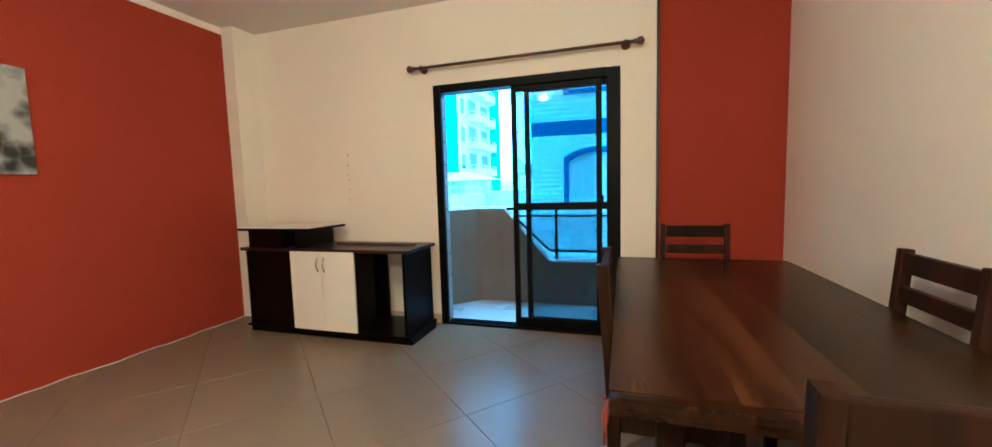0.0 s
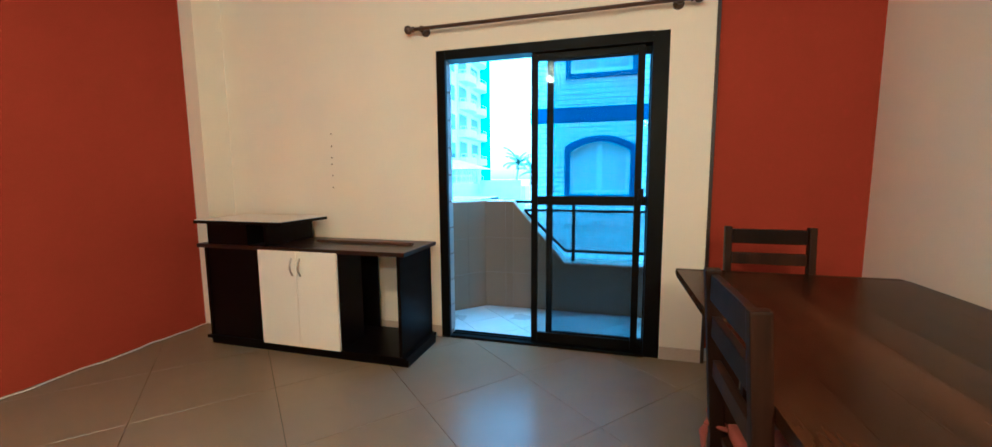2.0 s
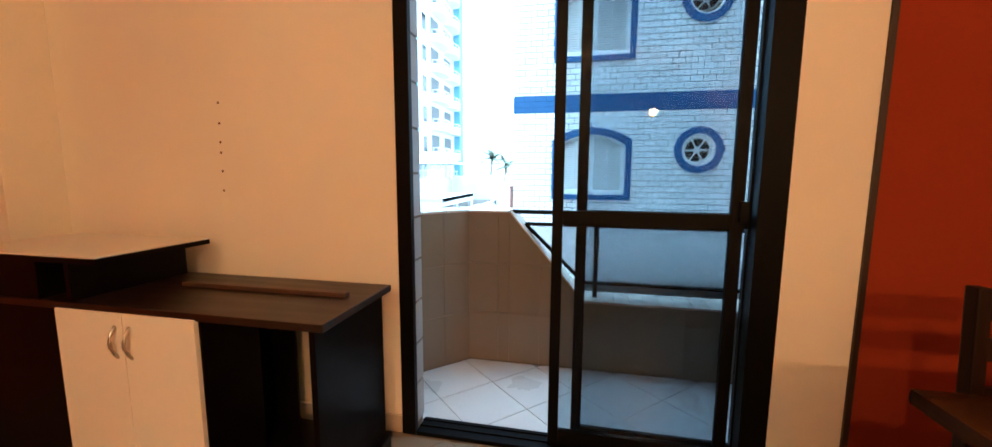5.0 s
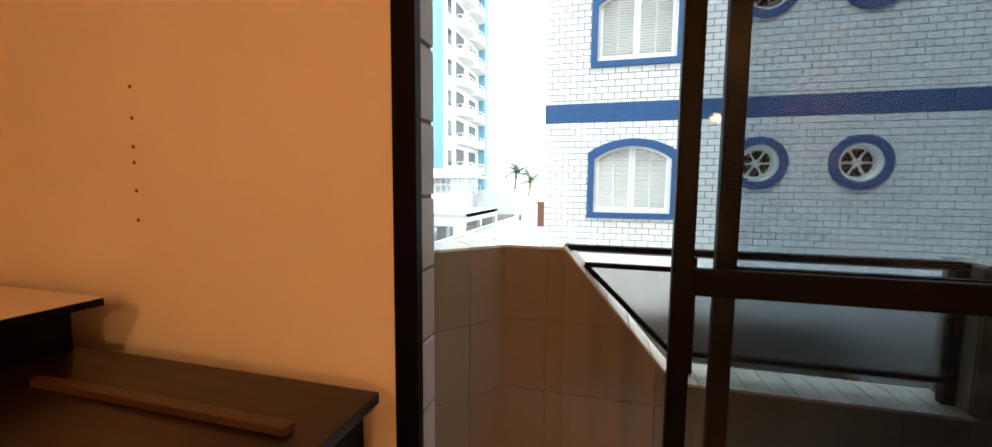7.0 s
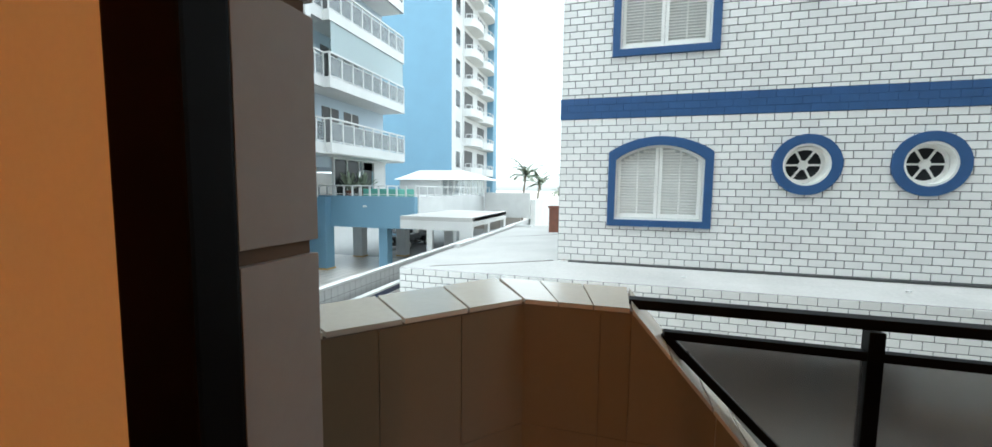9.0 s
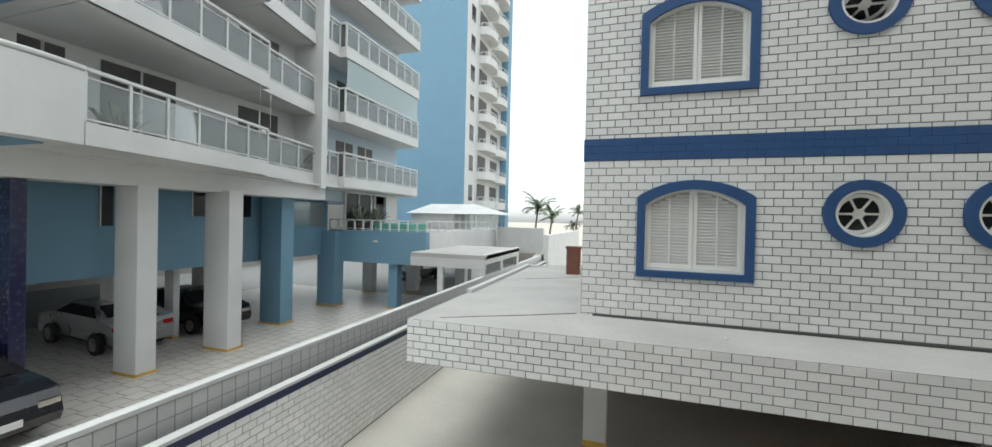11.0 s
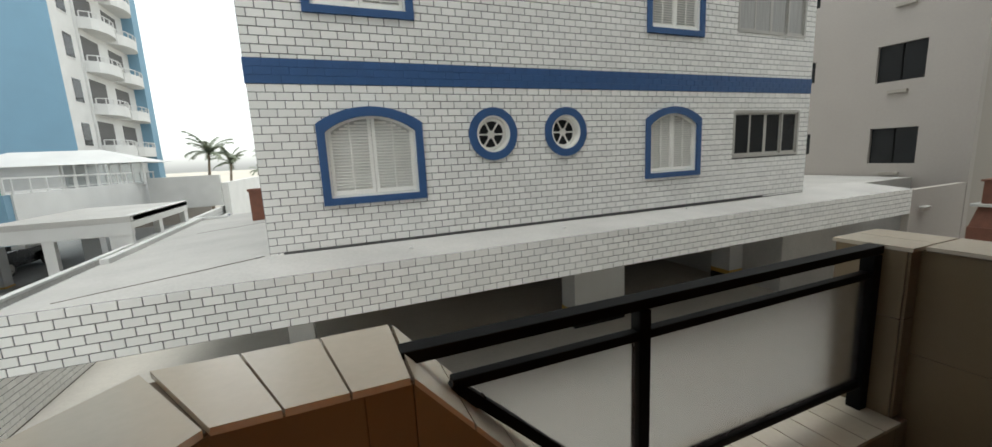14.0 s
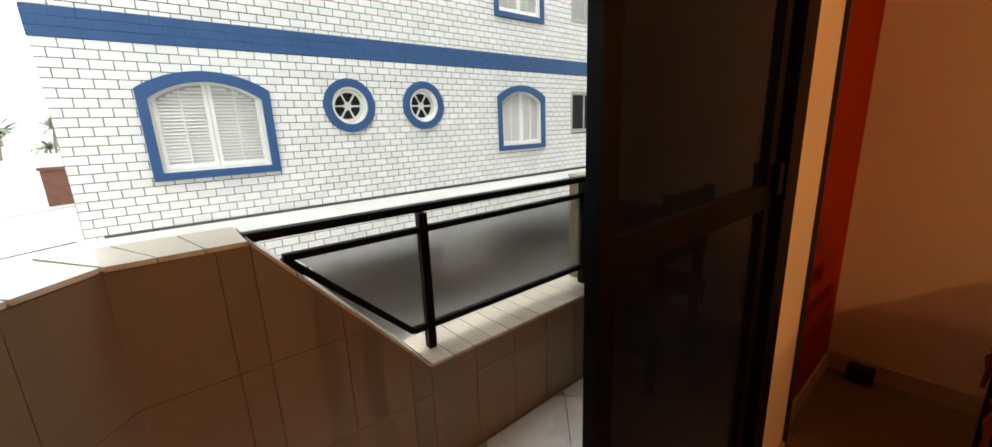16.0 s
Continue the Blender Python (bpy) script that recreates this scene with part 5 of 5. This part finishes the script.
def tower():
    x1, y0, y1 = -15.2, 35.2, 47.0
    t = thing("tower_block", (x1, y0, G), "tall light blue apartment tower with white rounded balconies", "building")
    part("wall", boxed(-9.0, 0.0, 0.0, y1 - y0, 0, 48), M_BB, t)
    part("pale_strip", boxed(0.0, 0.02, 0.0, 2.7, 0, 48), M_BW, t)
    part("white_core", boxed(0.0, 0.15, 2.7, 10.4, 0, 48), M_BW, t)
    part("blue_end", boxed(0.0, 0.9, 10.4, 11.8, 0, 48), M_BB, t)
    for k in range(14):
        z = 5.35 + 2.85 * k
        w = part("window", boxed(-0.01, 0.045, 1.0, 2.0, z + 0.65, z + 2.15), M_DARKGLASS, t)
        part("sill", boxed(0.0, 0.07, 0.95, 2.05, z + 0.59, z + 0.65), M_BW, w)
        part("side_window", boxed(-8.9, -8.2, -0.03, 0.02, z + 0.8, z + 1.9), M_DARKGLASS, t)
        for y in (2.8, 6.7):
            loop = [(0.15, y, z)]
            for j in range(9):
                a = math.pi * j / 8
                loop.append((0.35 + 1.0 * math.sin(a) ** 0.7, y + 1.75 - 1.75 * math.cos(a), z))
            loop.append((0.15, y + 3.5, z))
            b = part("balcony", prism(loop, Vector((0, 0, 0.75))), M_BW, t)
            bm = bmesh.new()
            tube(bm, [(p[0] * 0.985, p[1], z + 1.1) for p in loop[1:-1]], 0.035, 6)
            part("handrail", bm, M_BW, b)
            for p in loop[1:-1]:
                part("baluster", boxed(p[0] * 0.985 - 0.03, p[0] * 0.985 + 0.03, p[1] - 0.03, p[1] + 0.03, z + 0.75, z + 1.08), M_BW, b)
            # flat dark panel: the recess's shade is put into its colour
            part("balcony_door", boxed(0.13, 0.18, y + 0.1, y + 2.4, z + 0.75, z + 2.4), M_NET, b)


tower()


def balcony_plant(x, y, z, seed):
    rnd = random.Random(seed)
    t = thing("potted_plant", (x, y, z), "leafy potted plant standing on a balcony", "plant", "balcony plants")
    bm = bmesh.new()
    lathe(bm, [(0.13, 0), (0.17, 0.30), (0.19, 0.32), (0.17, 0.33)], sides=14)
    part("pot", bm, M_BRICKR, t, smooth=True)
    bm = bmesh.new()
    for k in range(46):
        az, el, ln = rnd.uniform(0, 6.28), rnd.uniform(0.5, 1.5), rnd.uniform(0.35, 1.0)
        d = Vector((math.cos(az) * math.cos(el), math.sin(az) * math.cos(el), math.sin(el)))
        s = Vector((-math.sin(az), math.cos(az), 0)) * rnd.uniform(0.04, 0.08)
        a, b, c = Vector((0, 0, 0.3)), Vector((0, 0, 0.3)) + d * ln, Vector((0, 0, 0.3)) + d * ln * 1.25 + Vector((0, 0, -0.18 * ln))
        v = [bm.verts.new(p) for p in (a, b + s, c, b - s)]
        bm.faces.new(v)
    part("leaves", bm, M_LEAF, t)


def awning_cords():
    t = thing("awning_cords", (FX + 0.62, 10.0, SLABS[0] + 1.5), "two thin white cords hanging between balconies", "cord")
    for y in (0.0, 0.42):
        bm = bmesh.new()
        tube(bm, [(-0.08 * y, y, -0.4), (-0.08 * y + 0.01, y, 0.5), (-0.08 * y, y, 1.25)], 0.006, 6)
        part("cord", bm, M_CABLE, t)


awning_cords()
balcony_plant(FX - 0.75, 12.9, SLABS[0] + 0.14, 4)
balcony_plant(FX - 0.7, 11.2, SLABS[0] + 0.14, 9)
balcony_plant(FX - 0.5, 7.0, SLABS[0] + 0.14, 15)
balcony_plant(-13.1, 17.0, 0.80, 21)
balcony_plant(-13.1, 18.2, 0.80, 27)


# ---- the pale building on the other side ----
def pale_building():
    X = 16.5
    t = thing("pale_apartment_building", (X, 5.9, G), "pale pinkish tiled apartment building with dark windows", "building")
    h = -G
    ws = []
    for k in range(4):
        zb = 0.45 + 2.62 * k + h
        ws += [(1.22, 2.45, zb, zb + 1.15), (4.3, 4.85, zb + 0.35, zb + 1.1)]
    lift = lambda u, v: (0, u, v)
    part("wall", holed(rect(0, 9.5, 0, 14.5), [rect(*w) for w in ws], lift, Vector((0.25, 0, 0))), M_TAN, t)
    part("end_wall", boxed(0.25, 12, 0.0, 0.25, 0, 14.5), M_TAN2, t)
    part("roof", boxed(-0.1, 12, -0.1, 9.6, 14.5, 14.8), M_TAN2, t)
    part("core", boxed(0.6, 12, 0.6, 9.4, 0, 14.4), M_DARKGLASS, t)
    for a, b, c, d in ws:
        w = part("window", boxed(0.12, 0.15, a, b, c, d), M_DARKGLASS, t)
        part("window_frame", boxed(0.10, 0.16, (a + b) / 2 - 0.02, (a + b) / 2 + 0.02, c, d), M_BLACK, w)
        if b - a > 1:
            part("drip_ledge", boxed(-0.10, 0.0, a + 0.35, a + 0.85, c - 0.38, c - 0.28, 0.01), M_TAN2, t)
    return t


pale_building()
structure("wall_side_yard", boxed(13.52, 16.45, 5.9, 6.06, G, -0.09), M_TAN, "pale tiled yard wall", "wall")
structure("wall_terrace_right", boxed(10.34, 16.4, 7.1, 19.0, G, 0.02), M_ROOF, "flat roof beside the brick building", "roof")


def barbecue():
    t = thing("brick_barbecue", (14.2, 4.62, -0.95), "brown brick barbecue with a tapering chimney", "barbecue")
    part("base", boxed(-0.42, 0.42, -0.3, 0.3, G + 0.95, 0.0, 0.02), M_BRICKR, t)
    bm = boxed(-0.40, 0.40, -0.28, 0.28, 0.0, 0.5)
    for v in bm.verts:
        if v.co.z > 0.4:
            v.co.x *= 0.62
            v.co.y *= 0.7
    part("hood", bm, M_BRICKR, t)
    part("shelf", boxed(-0.40, 1.5, -0.32, 0.30, 0.5, 0.56, 0.01), M_GREYT, t, "grey concrete shelf slab")
    part("shelf_support", boxed(1.3, 1.45, -0.28, 0.28, G + 0.95, 0.5, 0.01), M_BRICKR, t)
    part("chimney", boxed(-0.22, 0.22, -0.17, 0.17, 0.56, 1.10, 0.01), M_BRICKR, t)
    part("cap", boxed(-0.27, 0.27, -0.21, 0.21, 1.10, 1.15, 0.01), M_BRICKR, t)


barbecue()


def wall_lamp():
    t = thing("bulkhead_lamp", (14.15, 5.9, -0.62), "small grey outdoor lamp fixed to the yard wall", "lamp")
    part("body", boxed(-0.16, 0.16, -0.10, 0.0, -0.08, 0.03, 0.02), M_DARK, t)
    part("hood", boxed(-0.18, 0.18, -0.12, 0.0, 0.03, 0.05, 0.006), M_BW, t)


wall_lamp()


# ---- palms by the shore ----
def palm(x, y, height, crown, seed, lean=0.4):
    rnd = random.Random(seed)
    t = thing("palm_tree", (x, y, G), "tall slender palm with drooping fronds by the shore", "tree", "shore palms")
    bm = bmesh.new()
    tube(bm, [(lean * (k / 8) ** 2, 0, height * k / 8) for k in range(9)], lambda k: 0.17 - 0.07 * k, 9)
    part("trunk", bm, M_TRUNK, t, smooth=True)
    bm = bmesh.new()
    for f in range(16):
        az = 2 * math.pi * f / 16 + rnd.uniform(-0.2, 0.2)
        rise = rnd.uniform(0.0, 1.5)
        L = crown * rnd.uniform(0.8, 1.1)
        pts = []
        p, ang = Vector((lean, 0, height)), rise
        for k in range(9):
            pts.append(p.copy())
            p = p + Vector((math.cos(az) * math.cos(ang), math.sin(az) * math.cos(ang), math.sin(ang))) * (L / 8)
            ang -= 0.08 + 0.02 * k
        side = Vector((-math.sin(az), math.cos(az), 0))
        for a, b in zip(pts, pts[1:]):
            for j in range(3):
                q = a.lerp(b, j / 3)
                d = (b - a).normalized()
                for s in (-1, 1):
                    ln = L * 0.24 * (1 - 0.5 * abs(pts.index(a) / 8 - 0.4)) * rnd.uniform(0.75, 1.1)
                    tip = q + side * s * ln * 0.8 + d * ln * 0.5 + Vector((0, 0, -ln * rnd.uniform(0.25, 0.6)))
                    v = [bm.verts.new(c) for c in (q - d * 0.07, q + d * 0.08, tip)]
                    bm.faces.new(v)
    part("crown", bm, M_LEAF, t)


palm(-11.7, 50.0, 5.7, 2.9, 3)
palm(-9.9, 50.0, 4.6, 2.0, 5)
palm(-8.1, 62.0, 5.5, 1.7, 8)
palm(-8.2, 62.5, 3.6, 1.6, 11, -0.3)


# ---- parked cars under the building ----
def car(at, turn, paint, label):
    t = thing("parked_car", at, label, "car", "parked cars", turn)
    prof = [(-2.12, 0.30), (-2.2, 0.55), (-2.16, 0.86), (-2.05, 0.98), (-1.62, 1.05), (-1.3, 1.22), (-0.95, 1.37), (-0.4, 1.45), (0.15, 1.44),
            (0.5, 1.36), (1.12, 1.03), (1.55, 0.97), (1.95, 0.86), (2.14, 0.70), (2.2, 0.48), (2.12, 0.30)]
    rings = [(-0.72, 0.97, 0.90), (-0.84, 1.0, 1.0), (0.84, 1.0, 1.0), (0.72, 0.97, 0.90)]
    bm = bmesh.new()
    rows = []
    for y, su, sv in rings:
        row = []
        for u, v in prof:
            pinch = 0.80 if v > 1.1 else (0.9 if abs(u) > 2.05 else 1.0)
            row.append(bm.verts.new((u * su, y * pinch, 0.3 + (v - 0.3) * (sv if v < 1.1 else 0.985))))
        rows.append(row)
    for r0, r1 in zip(rows, rows[1:]):
        for k in range(len(prof)):
            m = (k + 1) % len(prof)
            bm.faces.new((r0[k], r0[m], r1[m], r1[k]))
    bm.faces.new(rows[0][::-1])
    bm.faces.new(rows[-1])
    body = part("body", bm, paint, t, smooth=False)
    part("windscreen", prism([(0.53, -0.60, 1.355), (0.53, 0.60, 1.355), (1.08, 0.66, 1.065), (1.08, -0.66, 1.065)], Vector((0.010, 0, 0.016))), M_DARKGLASS, body)
    part("rear_window", prism([(-1.0, -0.58, 1.355), (-1.0, 0.58, 1.355), (-1.55, 0.64, 1.085), (-1.55, -0.64, 1.085)], Vector((-0.010, 0, 0.016))), M_DARKGLASS, body)
    for s in (-1, 1):
        bm = prism([(u, s * (0.80 if v < 1.1 else 0.66), v) for u, v in ((-1.35, 1.08), (-0.9, 1.33), (0.32, 1.35), (0.92, 1.07))], Vector((0, s * 0.03, 0)))
        part("side_window", bm, M_DARKGLASS, body)
        for u in (-1.3, 1.3):
            bm = bmesh.new()
            lathe(bm, [(0.29, -0.1), (0.32, -0.08), (0.32, 0.08), (0.29, 0.1)], (u, s * 0.76, 0.32), "Y", 20)
            w = part("wheel", bm, M_TYRE, t)
            bm = bmesh.new()
            lathe(bm, [(0.2, -0.105), (0.2, 0.105)], (u, s * 0.76, 0.32), "Y", 16)
            part("rim", bm, M_STEEL, w)
        part("tail_lamp", boxed(-2.18, -2.02, s * 0.60 - 0.14, s * 0.60 + 0.14, 0.74, 0.88, 0.02), M_LAMPRED, body)
        part("headlamp", boxed(1.96, 2.16, s * 0.58 - 0.16, s * 0.58 + 0.16, 0.62, 0.74, 0.02), M_STEEL, body)
    part("number_plate", boxed(2.15, 2.21, -0.2, 0.2, 0.42, 0.54), M_BW, body)
    part("rear_plate", boxed(-2.21, -2.15, -0.2, 0.2, 0.55, 0.67), M_BW, body)


car((-16.65, 8.88, G + 0.02), 175, M_SILVER, "silver saloon car parked under the building")
car((-16.3, 11.3, G + 0.02), -3, M_CARBLACK, "black car parked under the building")
car((-12.95, 4.2, G + 0.02), 3, M_CARBLACK, "black saloon car parked by the navy column")
car((-14.0, 24.5, G + 0.02), 90, M_CARBLACK, "dark car parked at the back of the car park")


# ---- tiles of the walls and pavements ----
def blocked(u, v):
    for a, b, dz in shutters:
        if a + 0.03 < u < b - 0.03 and SH1["z0"] + dz + 0.045 < v < SH1["zs"] + dz + SH1["rise"] * max(0, 1 - ((2 * u - a - b) / (b - a)) ** 2) ** 0.9 - 0.068:
            return True
    for cx, cz in rounds:
        if math.hypot(u - cx, v - cz) < 0.375:
            return True
    for a, b, c, d in sliders:
        if a - 0.02 < u < b + 0.02 and c - 0.02 < v < d + 0.02:
            return True
    return False


def on_front(u, v):
    return pose(u, WY, v)


brick_bond(house, BX0, BX1, 0.05, 2.453, on_front, blocked, M_TILE, lambda u, v: u < 0.9)
brick_bond(house, BX0, BX1, 2.786, 5.10, on_front, blocked, M_TILE)
brick_bond(house, BX0, BX1, 5.43, 8.2, on_front, blocked, M_TILE)
for band, z0, z1 in bands:
    brick_bond(band, BX0 - 0.004, BX1 + 0.004, z0, z1, lambda u, v: pose(u, WY - 0.012, v), None, M_BLUE, height=0.111, joint=0.005, depth=0.005)
edge = next(o for o in house.children if o.name.startswith("roof_edge"))
brick_bond(edge, SX0 - 0.004, SX1, SB, ST, lambda u, v: pose(u, SY - 0.010, v), None, M_TILE, lambda u, v: -1.5 < u < 3.6)
brick_bond(near_wall, -1.0, 34.0, 0.0, 1.48, lambda u, v: pose(0.05, u + 3.0, v, 0, 0, 90), None, M_TILE, lambda u, v: 1.0 < u < 7.5 and v > 0.7)
tile_rows = thing("car_park_tiles", (0, 0, G + 0.02), "square pale car park tiles", "floor tiles", kind="stuff")
verts, faces = [], []
for i in range(34):
    for j in range(48):
        x, y = -20.4 + i * 0.41, 0.5 + j * 0.41 + (0.1 if i % 2 else 0)
        s = 0.192
        k = len(verts)
        verts += [(x - s, y - s, 0.006), (x + s, y - s, 0.006), (x + s, y + s, 0.006), (x - s, y + s, 0.006)]
        faces.append((k, k + 1, k + 2, k + 3))
me = bpy.data.meshes.new("car_park_tiles")
me.from_pydata(verts, [], faces)
me.materials.append(M_PARK)
ob = new("tiles", me)
ob.parent = tile_rows
tagged(ob, kind="stuff")

verts, faces = [], []
grey_tile = bpy.data.meshes.new("grey_tile")
grey_tile.from_pydata([(0.049, -0.094, -0.094), (0.049, 0.094, -0.094), (0.049, 0.094, 0.094), (0.049, -0.094, 0.094),
                       (0.056, -0.092, -0.092), (0.056, 0.092, -0.092), (0.056, 0.092, 0.092), (0.056, -0.092, 0.092)], [],
                      [(4, 5, 6, 7), (0, 1, 5, 4), (1, 2, 6, 5), (2, 3, 7, 6), (3, 0, 4, 7)])
grey_tile.materials.append(M_GREYT)
for i in range(185):
    for j in range(3):
        y, z = i * 0.2, 1.36 + j * 0.2
        if 22 <= i < 122:
            piece("grey_tile", grey_tile, far_wall, pose(0, y + 0.1, z + 0.094))
            continue
        k = len(verts)
        verts += [(0.056, y + 0.006, z), (0.056, y + 0.194, z), (0.056, y + 0.194, z + 0.188), (0.056, y + 0.006, z + 0.188)]
        faces.append((k, k + 1, k + 2, k + 3))
me = bpy.data.meshes.new("grey_tiles")
me.from_pydata(verts, [], faces)
me.materials.append(M_GREYT)
ob = new("grey_tiles", me)
ob.parent = far_wall
tagged(ob, kind="stuff")
